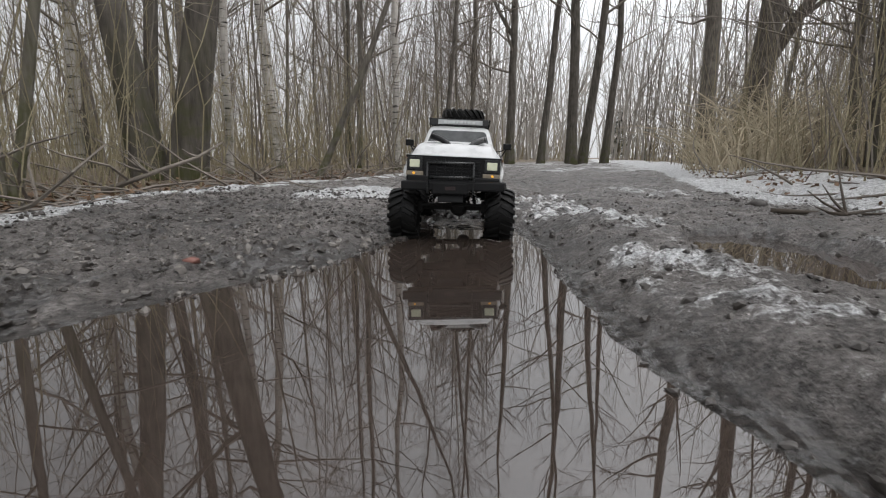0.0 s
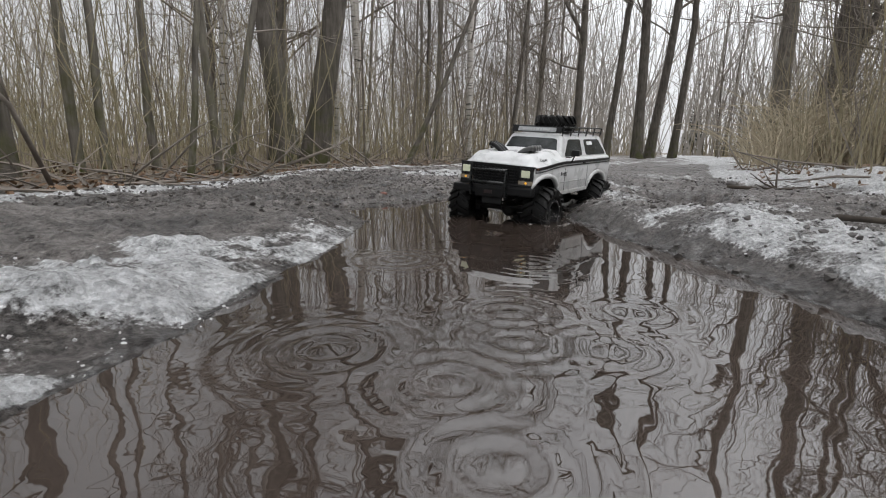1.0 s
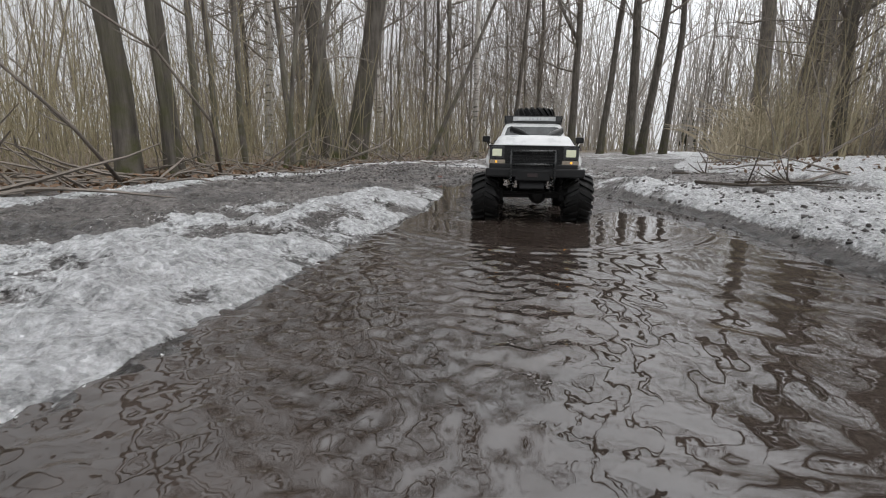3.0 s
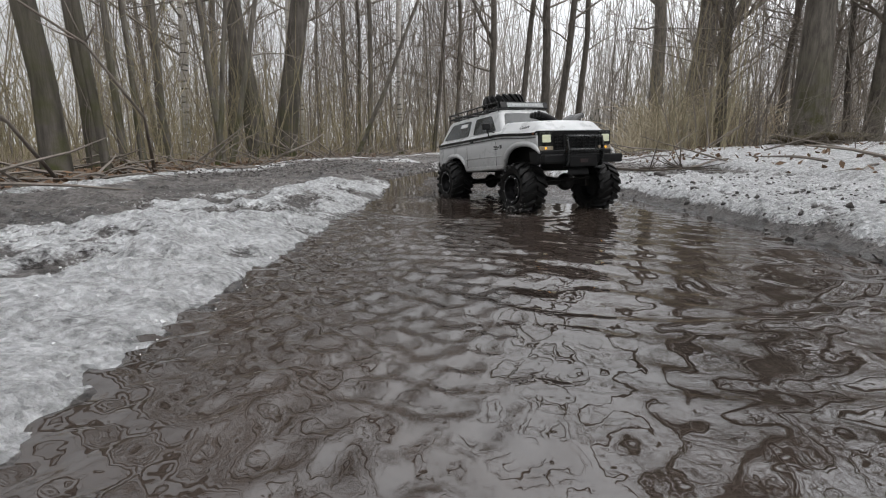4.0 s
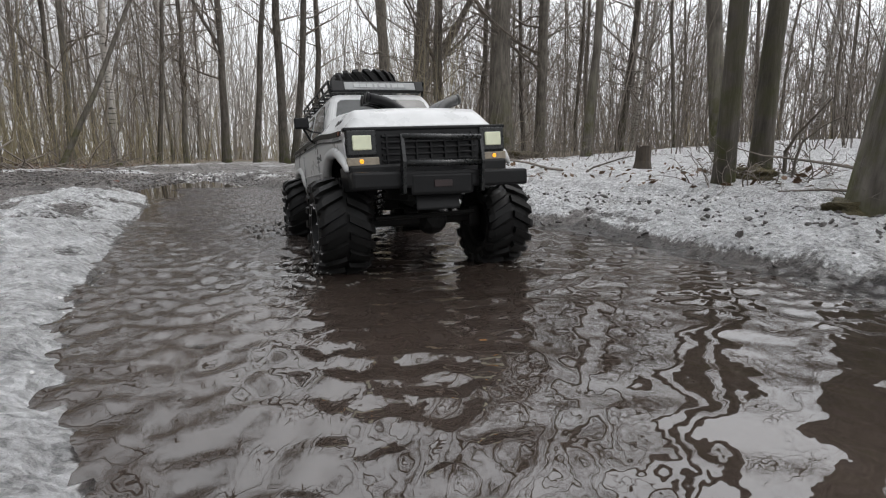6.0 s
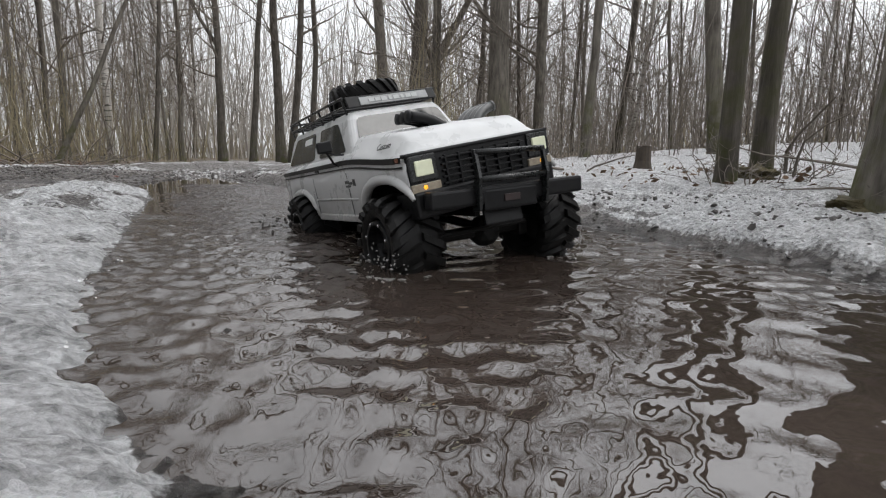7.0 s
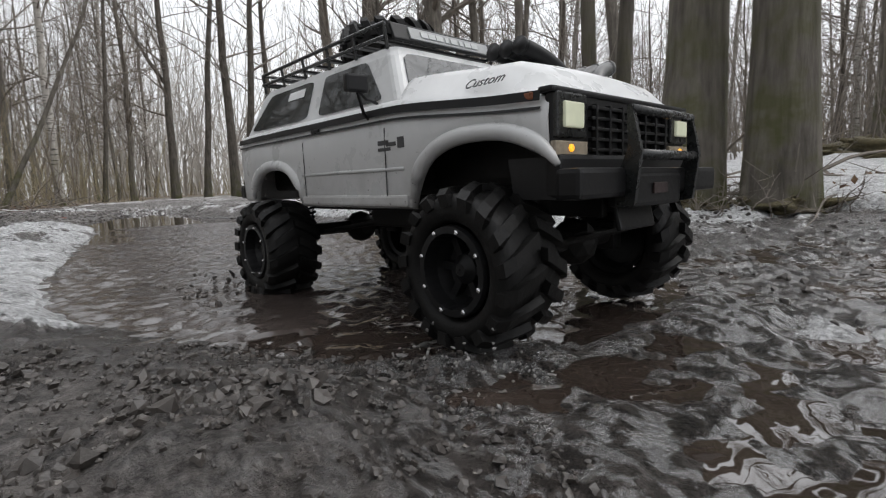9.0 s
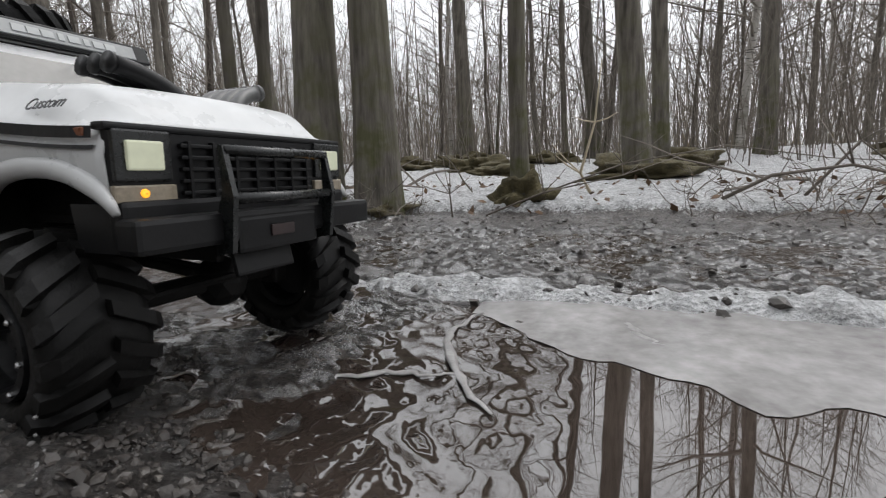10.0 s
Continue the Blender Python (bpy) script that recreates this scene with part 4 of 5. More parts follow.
    for s in (-1, 1):
        bm = bmesh.new()
        prism(bm, [(s * 0.0415, -0.066, 0.088), (s * 0.0415, -0.078, 0.09), (s * 0.0415, -0.0815, 0.121), (s * 0.0415, -0.0755, 0.148), (s * 0.0415, -0.0725, 0.1485), (s * 0.0415, -0.0735, 0.123), (s * 0.0415, -0.066, 0.104)], (s * 0.0035, 0, 0))
        part("bull_bar_side", bm, MAT["black_gloss"], bumper, "black bull bar side plate")
    for z, y, r in ((0.1455, -0.0745, 0.003), (0.1195, -0.078, 0.0032)):
        bm = bmesh.new()
        tube(bm, [(-0.043, y, z), (0.043, y, z)], r, 10)
        part("bull_bar_tube", bm, MAT["black_gloss"], bumper, "black bull bar tube", True)
    bm = bmesh.new()
    box(bm, (0.05, 0.004, 0.02), (0, -0.056, 0.081), (-14, 0, 0), 0.002)
    part("skid_plate", bm, MAT["black_plastic"], bumper, "black skid plate")

    # roof rack, deflector and spare tyre
    rack = new("roof_rack")
    rack.parent = body
    for s in (-1, 1):
        for z, inset in ((0.2285, 0.0), (0.2395, 0.0)):
            bm = bmesh.new()
            tube(bm, [(s * 0.066, 0.128, z), (s * 0.067, 0.15, z), (s * 0.067, 0.372, z)], 0.0018, 7)
            part("rail", bm, MAT["black_gloss"], rack)
        for y in (0.128, 0.175, 0.222, 0.272, 0.322, 0.372):
            bm = bmesh.new()
            tube(bm, [(s * 0.064, y, 0.219), (s * 0.067, y, 0.2395)], 0.0016, 6)
            part("post", bm, MAT["black_gloss"], rack)
    for z in (0.2285, 0.2395):
        bm = bmesh.new()
        tube(bm, [(-0.067, 0.372, z), (0.067, 0.372, z)], 0.0018, 7)
        part("rail", bm, MAT["black_gloss"], rack)
    for k in range(9):
        bm = bmesh.new()
        box(bm, (0.132, 0.008, 0.0025), (0, 0.14 + 0.028 * k, 0.2285), bevel=0.0008)
        part("slat", bm, MAT["black_plastic"], rack)
    bm = bmesh.new()
    box(bm, (0.128, 0.003, 0.0155), (0, 0.122, 0.2325), (-24, 0, 0), 0.001)
    part("deflector", bm, MAT["black_plastic"], rack, "black wind deflector plate")
    bm = bmesh.new()
    box(bm, (0.098, 0.0015, 0.011), (0.002, 0.1198, 0.2325), (-24, 0, 0), 0.0004)
    part("light_panel", bm, MAT["grey_plate"], rack, "grey plate on the deflector")
    for k, w in enumerate((0.008, 0.008, 0.008, 0.004, 0.008, 0.004, 0.008, 0.008)):
        bm = bmesh.new()
        box(bm, (w, 0.001, 0.0055), (-0.031 + 0.0088 * k, 0.1187, 0.2328), (-24, 0, 0))
        part("letter_bar", bm, MAT["dull_mark"], rack, "plain white bar in place of a brand name")
    bm = tyre_carcass(0.049, 0.034)
    bmesh.ops.rotate(bm, verts=bm.verts, cent=(0, 0, 0), matrix=Matrix.Rotation(radians(90), 3, "Y"))
    bmesh.ops.translate(bm, verts=bm.verts, vec=(0.004, 0.215, 0.247))
    spare = part("spare_tyre", bm, MAT["rubber"], body, "black spare tyre lying on the rack")
    add_lugs(spare, 0.049, 0.034, 18, pose(0.004, 0.215, 0.247, 0, 90, 0))
    bm = bmesh.new()
    lathe(bm, [(0.004, 0.03), (0.0, 0.028), (-0.002, 0.01), (-0.002, 0.0004)], 20)
    bmesh.ops.rotate(bm, verts=bm.verts, cent=(0, 0, 0), matrix=Matrix.Rotation(radians(-90), 3, "Y"))
    bmesh.ops.translate(bm, verts=bm.verts, vec=(0.004, 0.215, 0.247))
    part("spare_rim", bm, MAT["black_plastic"], spare, "black spare rim")

    # chassis
    bm = bmesh.new()
    for s in (-1, 1):
        box(bm, (0.006, 0.42, 0.014), (s * 0.028, 0.16, 0.088), bevel=0.001)
    box(bm, (0.06, 0.12, 0.018), (0, 0.155, 0.074), bevel=0.003)
    box(bm, (0.05, 0.06, 0.03), (0, 0.02, 0.1), bevel=0.003)
    part("ladder_frame", bm, MAT["chassis"], truck, "black muddy ladder frame")
    for y in (0.0, WHEELBASE):
        bm = bmesh.new()
        tube(bm, [(-0.075, y, 0.058), (0.075, y, 0.058)], 0.0072, 10)
        bmesh.ops.create_icosphere(bm, subdivisions=2, radius=0.019, matrix=pose(0.014, y, 0.057))
        for s in (-1, 1):
            box(bm, (0.014, 0.02, 0.024), (s * 0.066, y, 0.058), bevel=0.003)
        part("axle", bm, MAT["chassis"], truck, "black axle with differential")
        for s in (-1, 1):
            bm = bmesh.new()
            tube(bm, [(s * 0.046, y + 0.02, 0.062), (s * 0.038, y + 0.014, 0.118)], 0.004, 8)
            shock = part("shock_absorber", bm, MAT["steel"], truck, "steel shock absorber")
            bm = bmesh.new()
            pts = []
            for k in range(57):
                q = k / 56
                c = Vector((s * 0.046, y + 0.02, 0.066)).lerp(Vector((s * 0.039, y + 0.0145, 0.11)), q)
                w = q * 2 * math.pi * 7
                pts.append(c + Vector((0.0065 * math.cos(w), 0.0065 * math.sin(w), 0)))
            tube(bm, pts, 0.0011, 5)
            part("spring", bm, MAT["black_plastic"], shock, "black coil spring")
            bm = bmesh.new()
            tube(bm, [(s * 0.04, y, 0.054), (s * 0.026, 0.11 if y == 0 else 0.2, 0.07)], 0.0028, 7)
            part("link", bm, MAT["chassis"], truck)
    bm = bmesh.new()
    tube(bm, [(0.014, 0.015, 0.06), (0.006, 0.12, 0.072)], 0.004, 8)
    part("drive_shaft", bm, MAT["chassis"], truck)
    bm = bmesh.new()
    tube(bm, [(0.006, 0.19, 0.072), (0.014, 0.29, 0.06)], 0.004, 8)
    part("drive_shaft", bm, MAT["chassis"], truck)
    bm = bmesh.new()
    tube(bm, [(-0.06, -0.02, 0.062), (0.06, -0.02, 0.064)], 0.0026, 7)
    part("steering_link", bm, MAT["chassis"], truck, "dark muddy steering link")
    bm = bmesh.new()
    box(bm, (0.18, 0.014, 0.016), (0, 0.408, 0.104), bevel=0.003)
    part("rear_bumper", bm, MAT["black_plastic"], truck, "black rear bumper")
    wheels = [wheel_for(truck, s * TRACK, y, s) for y in (0.0, WHEELBASE) for s in (-1, 1)]
    return truck, body, wheels


truck, truck_body, truck_wheels = build_truck()


def splash():
    """Thrown-up water beside the front wheels: droplets and small torn sheets."""
    random.seed(91)
    got = []
    for s in (-1, 1):
        thing = tagged(new("splash"), "spray of muddy water thrown up beside a front wheel", "splash", "splashes")
        bm = bmesh.new()
        for k in range(70):
            d = random.random()
            at = (s * (0.02 + 0.05 * random.random()), random.gauss(-0.03, 0.03), 0.001 + 0.03 * random.random() * (1 - d * 0.5))
            r = random.uniform(0.0004, 0.0013)
            bmesh.ops.create_icosphere(bm, subdivisions=1, radius=r, matrix=pose(*at, random.uniform(0, 360), random.uniform(0, 360), 0) @ Matrix.Diagonal((1, random.uniform(0.5, 1), random.uniform(1, 2), 1)))
        d = part("flying_water", bm, MAT["drop"], thing, "bright flying droplets")
        d["kind"] = "stuff"
        bm = bmesh.new()
        for k in range(26):
            w = random.uniform(0, 6.28)
            x, y = s * 0.02 + 0.042 * math.cos(w), -0.012 + 0.05 * math.sin(w)
            bmesh.ops.create_icosphere(bm, subdivisions=1, radius=random.uniform(0.0015, 0.0042), matrix=pose(x, y, 0.0, 0, 0, random.uniform(0, 360)) @ Matrix.Diagonal((1.6, 0.8, 0.35, 1)))
        d = part("foam", bm, MAT["drop"], thing, "torn foam on the water")
        d["kind"] = "stuff"
        got.append((thing, s))
    return got


splashes = splash()


def mud_spray():
    """Clods of mud flung off the rear wheels."""
    random.seed(93)
    thing = tagged(new("mud_spray"), "dark mud flung up behind a rear wheel", "mud")
    bm = bmesh.new()
    for k in range(60):
        at = (-0.02 - 0.07 * random.random() ** 1.5, random.gauss(0.03, 0.035), 0.001 + 0.014 * random.random() ** 2)
        bmesh.ops.create_icosphere(bm, subdivisions=1, radius=random.uniform(0.0008, 0.0032), matrix=pose(*at, random.uniform(0, 360), random.uniform(0, 360), 0) @ Matrix.Diagonal((1.5, random.uniform(0.5, 1), 0.7, 1)))
    d = part("flung_mud", bm, MAT["mud_clod"], thing)
    d["kind"] = "stuff"
    return thing


spray = mud_spray()


# ---- the wood ----
def branch_into(verts, faces, start, direction, length, radius, droop, level, sides=4):
    """A crooked limb with finer twigs on it."""
    pts, radii, d, p = [start], [radius], Vector(direction).normalized(), Vector(start)
    steps = 5 if level else 3
    for k in range(steps):
        d = (d + Vector((random.gauss(0, 0.16), random.gauss(0, 0.16), random.gauss(0.05, 0.12) - droop))).normalized()
        p = p + d * (length / steps)
        pts.append(p.copy())
        radii.append(radius * (1 - 0.85 * (k + 1) / steps))
    tube_into(verts, faces, pts, radii, sides if level else 3, False)
    if level:
        for k in range(3 + 2 * level):
            q = random.randint(1, steps - 1)
            side = Vector((random.gauss(0, 1), random.gauss(0, 1), random.gauss(0.5, 0.5))).normalized()
            w = (Vector(pts[q + 1]) - Vector(pts[q])).normalized() * 0.6 + side * 0.7
            branch_into(verts, faces, pts[q], w, length * random.uniform(0.35, 0.6), radii[q] * 0.5, droop, level - 1)


def tree_meshes(height_, diameter, lean, limbs, first, wiggle=0.04, sides=10, fork=0.0):
    """Trunk and crown of a bare tree, rooted at the origin."""
    tv, tf, cv, cf = [], [], [], []
    n = 14
    pts, radii = [], []
    off = Vector((0, 0, 0))
    for k in range(n + 1):
        q = k / n
        off = off + Vector((random.gauss(0, wiggle), random.gauss(0, wiggle), 0)) * (height_ / n)
        h = height_ * q
        bend = h * (1 - 0.25 * q)
        pts.append(Vector((lean[0] * bend, lean[1] * bend, h - 0.06)) + off)
        flare = 0.42 * math.exp(-h / (diameter * 1.6))
        radii.append(max(0.004, diameter / 2 * (1 - 0.88 * q ** 1.1) * (1 + flare)))
    # extra rings near the root for the flare
    root = [pts[0].lerp(pts[1], q) for q in (0.08, 0.2, 0.45)]
    rr = [diameter / 2 * (1 + 0.42 * math.exp(-(height_ / n * q) / (diameter * 1.6))) for q in (0.08, 0.2, 0.45)]
    tube_into(tv, tf, [pts[0], *root, *pts[1:]], [radii[0], *rr, *radii[1:]], sides)
    if fork:
        i = max(2, int(n * fork))
        branch_into(tv, tf, pts[i], (random.uniform(-0.8, 0.8), random.uniform(-0.4, 0.4), 1.0), height_ * 0.4, radii[i] * 0.6, -0.03, 2, 6)
    for k in range(limbs):
        q = first + (1 - first) * (k + random.random()) / limbs
        i = min(n - 1, int(q * n))
        p = pts[i].lerp(pts[i + 1], q * n - i)
        w = random.uniform(0, 2 * math.pi)
        rise = random.uniform(0.15, 1.1)
        length = height_ * random.uniform(0.1, 0.24) * (1.15 - 0.6 * q)
        branch_into(cv, cf, p, (math.cos(w), math.sin(w), rise), length, max(0.0035, radii[i] * random.uniform(0.2, 0.38)), 0.0, 2 if random.random() < 0.55 else 1)
    return (tv, tf), (cv, cf)


def make_tree(x, y, height_, diameter, lean=(0, 0), limbs=26, first=0.3, material="bark", label="", fork=0.0, wiggle=0.03, sides=10, group=""):
    if group == "trees along the track":
        diameter, first, limbs = diameter * 0.85, first * 0.6, limbs
    tree = tagged(new("tree"), label or "bare grey-brown tree without leaves in the wood", "tree", group)
    (tv, tf), (cv, cf) = tree_meshes(height_, diameter, lean, limbs, first, wiggle, sides, fork)
    mesh_object("trunk", tv, tf, MAT[material], tree, smooth=True)
    mesh_object("crown", cv, cf, MAT["twig"], tree, "bare twigs and limbs")
    tree.matrix_basis = pose(x, y, height(x, y))
    return tree


random.seed(11)
ROW = "trees along the track"
# west side
make_tree(-1.54, 2.95, 6.5, 0.19, (-0.13, 0.02), 24, 0.35, "bark_dark", "thick leaning dark-barked tree beside the track", wiggle=0.02, sides=14, group=ROW)
make_tree(-1.38, 2.98, 6.8, 0.2, (0.2, 0.04), 26, 0.32, "bark_dark", "thick mossy furrowed tree leaning over the track", wiggle=0.015, sides=14, group=ROW)
make_tree(-1.4, 1.98, 4.2, 0.052, (-0.12, 0.05), 16, 0.25, "bark", "slim double-stemmed tree at the track's edge", group=ROW)
make_tree(-1.36, 1.96, 3.8, 0.045, (0.22, 0.03), 14, 0.3, "bark", "slim leaning stem at the track's edge", group=ROW)
make_tree(-0.9, 3.7, 3.2, 0.055, (0.5, 0.05), 12, 0.5, "bark", "thin tree leaning far over with a forked top", fork=0.62, wiggle=0.05, group=ROW)
make_tree(-1.62, 4.0, 6.0, 0.07, (0.03, 0), 18, 0.4, "bark_birch", "slim pale birch with dark marks", group=ROW)
make_tree(-2.2, 6.3, 8.5, 0.16, (-0.09, 0), 24, 0.35, "bark_birch", "pale birch with a mossy foot", group=ROW)
make_tree(-0.75, 6.1, 7.5, 0.11, (-0.01, 0), 26, 0.3, "bark_birch", "straight pale birch by the track", group=ROW)
make_tree(-1.36, 0.55, 5.6, 0.1, (-0.03, 0.02), 22, 0.3, "bark_dark", "thick dark-barked tree at the track's edge", sides=14, group=ROW)
make_tree(-1.2, 0.62, 4.0, 0.04, (-0.02, 0.0), 12, 0.3, "bark_dark", group=ROW)
make_tree(-1.55, 1.0, 5.6, 0.095, (-0.03, 0.0), 20, 0.3, "bark_dark", sides=12, group=ROW)
make_tree(-1.75, 1.5, 4.8, 0.05, (0.02, 0.0), 16, 0.3, "bark", group=ROW)
make_tree(-1.7, 1.58, 4.5, 0.045, (-0.04, 0.02), 16, 0.3, "bark", group=ROW)
make_tree(-1.72, 1.9, 5.0, 0.05, (-0.03, 0.0), 16, 0.3, "bark", group=ROW)
make_tree(-1.25, 1.55, 2.6, 0.035, (0.2, 0.0), 10, 0.4, "bark", "thin crooked sapling at the track's edge", wiggle=0.08, group=ROW)
make_tree(-1.85, 0.1, 5.6, 0.1, (0.04, 0.0), 20, 0.3, "bark_dark", group=ROW)
# ahead
make_tree(0.85, 11.0, 9.0, 0.22, (0.02, 0), 26, 0.32, "bark_dark", "tall forked tree beyond the bend of the track", fork=0.33, wiggle=0.03, group=ROW)
make_tree(1.6, 11.6, 11.0, 0.19, (0.1, 0), 20, 0.45, "bark_dark", "slim tree leaning over the bend", group=ROW)
make_tree(2.25, 11.7, 12.0, 0.27, (-0.015, 0), 20, 0.4, "bark_dark", "straight dark tree at the bend", group=ROW)
make_tree(2.75, 12.6, 11.5, 0.25, (0.12, 0), 20, 0.4, "bark_dark", "dark tree leaning at the bend", group=ROW)
make_tree(3.4, 13.2, 11.0, 0.22, (0.06, 0), 20, 0.4, "bark_dark", group=ROW)
# east side
make_tree(5.3, 10.4, 12.0, 0.55, (0.06, 0), 24, 0.3, "bark_dark", "stout dark tree with a low side limb behind the reeds", fork=0.2, sides=14, group=ROW)
make_tree(4.6, 10.4, 12.0, 0.36, (-0.05, 0), 22, 0.35, "bark", group=ROW)
make_tree(5.6, 7.6, 10.0, 0.14, (0.03, 0), 22, 0.35, "bark_dark", group=ROW)
make_tree(6.2, 6.4, 10.0, 0.15, (0.0, 0), 22, 0.35, "bark", group=ROW)
make_tree(3.25, 3.2, 8.0, 0.29, (-0.01, 0), 24, 0.3, "bark", "stout grey tree with a bushy foot", sides=16, group=ROW)
make_tree(4.3, 3.0, 8.0, 0.1, (0.05, 0), 20, 0.35, "bark", group=ROW)
make_tree(5.2, 3.4, 8.0, 0.12, (0.06, 0), 20, 0.35, "bark_dark", group=ROW)
make_tree(3.1, 1.75, 6.5, 0.09, (0.05, 0), 9, 0.75, "bark", group=ROW)
make_tree(3.7, 1.0, 6.0, 0.14, (-0.13, 0.0), 7, 0.75, "bark", "crooked grey tree bowed in the middle", wiggle=0.11, group=ROW)
make_tree(1.55, -0.5, 5.5, 0.066, (0.01, 0.0), 9, 0.75, "bark_dark", "dark twin tree on the snowy edge", sides=12, group=ROW)
make_tree(1.69, -0.51, 5.8, 0.07, (0.03, 0.0), 9, 0.75, "bark_dark", "dark twin tree on the snowy edge", sides=12, group=ROW)
make_tree(1.29, -1.03, 6.0, 0.165, (0.0, 0.0), 10, 0.75, "bark", "grey straight tree rooted at the snow's edge", sides=14, group=ROW)
make_tree(1.34, -1.22, 6.0, 0.15, (0.01, 0.0), 10, 0.75, "bark", "thick furrowed grey tree rooted at the snow's edge", sides=16, group=ROW)
make_tree(1.47, -1.66, 5.5, 0.066, (-0.01, 0.0), 8, 0.75, "bark", "slim tree on a mossy root mound in the snow", sides=12, group=ROW)
make_tree(2.25, -2.02, 6.0, 0.13, (0.01, 0.06), 9, 0.75, "bark", "grey tree with a green mossy foot in the snow", sides=14, group=ROW)
make_tree(3.2, -2.15, 6.5, 0.115, (0.0, 0.0), 9, 0.75, "bark", group=ROW)
make_tree(5.0, -0.35, 7.0, 0.2, (0.0, 0.02), 18, 0.4, "bark", group=ROW)
make_tree(5.1, -1.55, 7.0, 0.16, (0.0, 0.1), 18, 0.4, "bark_dark", "bowed tree in the snowy wood", wiggle=0.08, group=ROW)
make_tree(4.4, -2.95, 7.0, 0.16, (0.0, 0.0), 18, 0.4, "bark", group=ROW)
make_tree(4.1, -3.95, 7.5, 0.25, (0.0, 0.0), 18, 0.35, "bark", "stout tree in the snowy wood", group=ROW)

# the wood behind, from a few grown trees
random.seed(5)
FOREST = "bare trees of the wood"
stock = []
for k, (hh, dd, mat_) in enumerate(((7.5, 0.065, "bark"), (8.5, 0.09, "bark_dark"), (7, 0.05, "bark"), (9, 0.115, "bark"), (8, 0.07, "bark_birch"), (7.5, 0.055, "bark_dark"), (8, 0.075, "bark"), (6, 0.04, "bark"))):
    t = make_tree(0, 0, hh, dd, (random.uniform(-0.05, 0.05), random.uniform(-0.05, 0.05)), 62, 0.12, mat_, sides=7, group=FOREST,
                  label="pale slender birch in the wood" if mat_ == "bark_birch" else "slender bare tree in the wood")
    stock.append(t)
placed, tries = [], 0
while len(placed) < 235 and tries < 16000:
    tries += 1
    a = random.uniform(0, 2 * math.pi) if random.random() < 0.22 else random.uniform(radians(-28), radians(128))
    r = 5.0 + 26 * random.random() ** 1.1
    x, y = 0.3 + r * math.cos(a), -0.6 + r * math.sin(a)
    ml, mr = np.interp(y, MARGIN_Y, MARGIN_L), np.interp(y, MARGIN_Y, MARGIN_R)
    if ml - 0.35 < x < mr + 0.6 or any((x - u) ** 2 + (y - v) ** 2 < (0.25 + 0.024 * r) ** 2 for u, v in placed):
        continue
    if r < 5 and 0.8 < x < 5.4:
        continue
    k = len(placed)
    s = random.uniform(0.75, 1.25)
    m = pose(x, y, height(x, y) - 0.03, random.uniform(-3, 3), random.uniform(-3, 3), random.uniform(0, 360))
    t = copy_thing(stock[k % len(stock)], m) if k >= len(stock) else stock[k]
    t.matrix_basis = m
    t.scale = (s, s, s * random.uniform(0.9, 1.15) * (0.68 if x > 1 and y < 5 and r < 15 else 1.0))
    placed.append((x, y))


def stems(name, count, inner, outer, heights, radius, material, seed, label, category, sides=3, angles=(-40, 150), gap=(0.12, 0.3)):
    """A thicket of thin upright stems between two distances, clear of the track."""
    random.seed(seed)
    verts, faces, n = [], [], 0
    while n < count:
        a, r = radians(random.uniform(*angles)), inner + (outer - inner) * random.random() ** 0.8
        x, y = 0.3 + r * math.cos(a), -0.6 + r * math.sin(a)
        ml, mr = np.interp(y, MARGIN_Y, MARGIN_L), np.interp(y, MARGIN_Y, MARGIN_R)
        if ml - gap[0] < x < mr + gap[1]:
            continue
        n += 1
        h, rad = random.uniform(*heights), random.uniform(*radius)
        p = Vector((x, y, height(x, y) - 0.03))
        lean = Vector((random.gauss(0, 0.14), random.gauss(0, 0.14), 1))
        pts, rr = [p.copy()], [rad]
        for q in range(4):
            lean = lean + Vector((random.gauss(0, 0.09), random.gauss(0, 0.09), 0))
            p = p + lean.normalized() * h / 4
            pts.append(p.copy())
            rr.append(rad * (1 - 0.2 * (q + 1)))
        tube_into(verts, faces, pts, rr, sides, False)
        for q in range(random.randint(1, 4)):
            i = random.randint(1, 3)
            w = random.uniform(0, 6.28)
            d = Vector((math.cos(w), math.sin(w), random.uniform(0.4, 1.4))).normalized() * h * random.uniform(0.12, 0.3)
            tube_into(verts, faces, [pts[i], pts[i] + d * 0.55 + Vector((0, 0, 0.02)), pts[i] + d * 1.05], [rr[i] * 0.6, rr[i] * 0.45, rr[i] * 0.2], 3, False)
    return tagged(mesh_object(name, verts, faces, MAT[material]), label, category, kind="stuff")


stems("undergrowth", 2900, 2.2, 9.5, (0.35, 1.7), (0.0015, 0.005), "twig_olive", 21, "olive-brown thicket of thin stems under the trees", "undergrowth", angles=(58, 185))
stems("undergrowth", 1900, 3.4, 11.0, (0.4, 2.1), (0.002, 0.006), "twig", 27, "brown thicket of thin stems under the trees", "undergrowth", angles=(-50, 66))
stems("saplings", 1050, 4.5, 16.0, (1.5, 4.5), (0.004, 0.012), "twig", 22, "thin brown saplings between the trees", "saplings")
# the far wood wears the paled colour that stands for haze
stems("far_wood", 1900, 14.0, 46.0, (4.0, 10.0), (0.012, 0.045), "hazed_stems", 23, "far grey-brown bare wood, paled for haze", "trees", angles=(-60, 170))
stems("far_wood", 480, 16.0, 36.0, (4.0, 11.0), (0.012, 0.04), "hazed_stems", 25, "far grey-brown bare wood beyond the bend, paled for haze", "trees", angles=(48, 96))
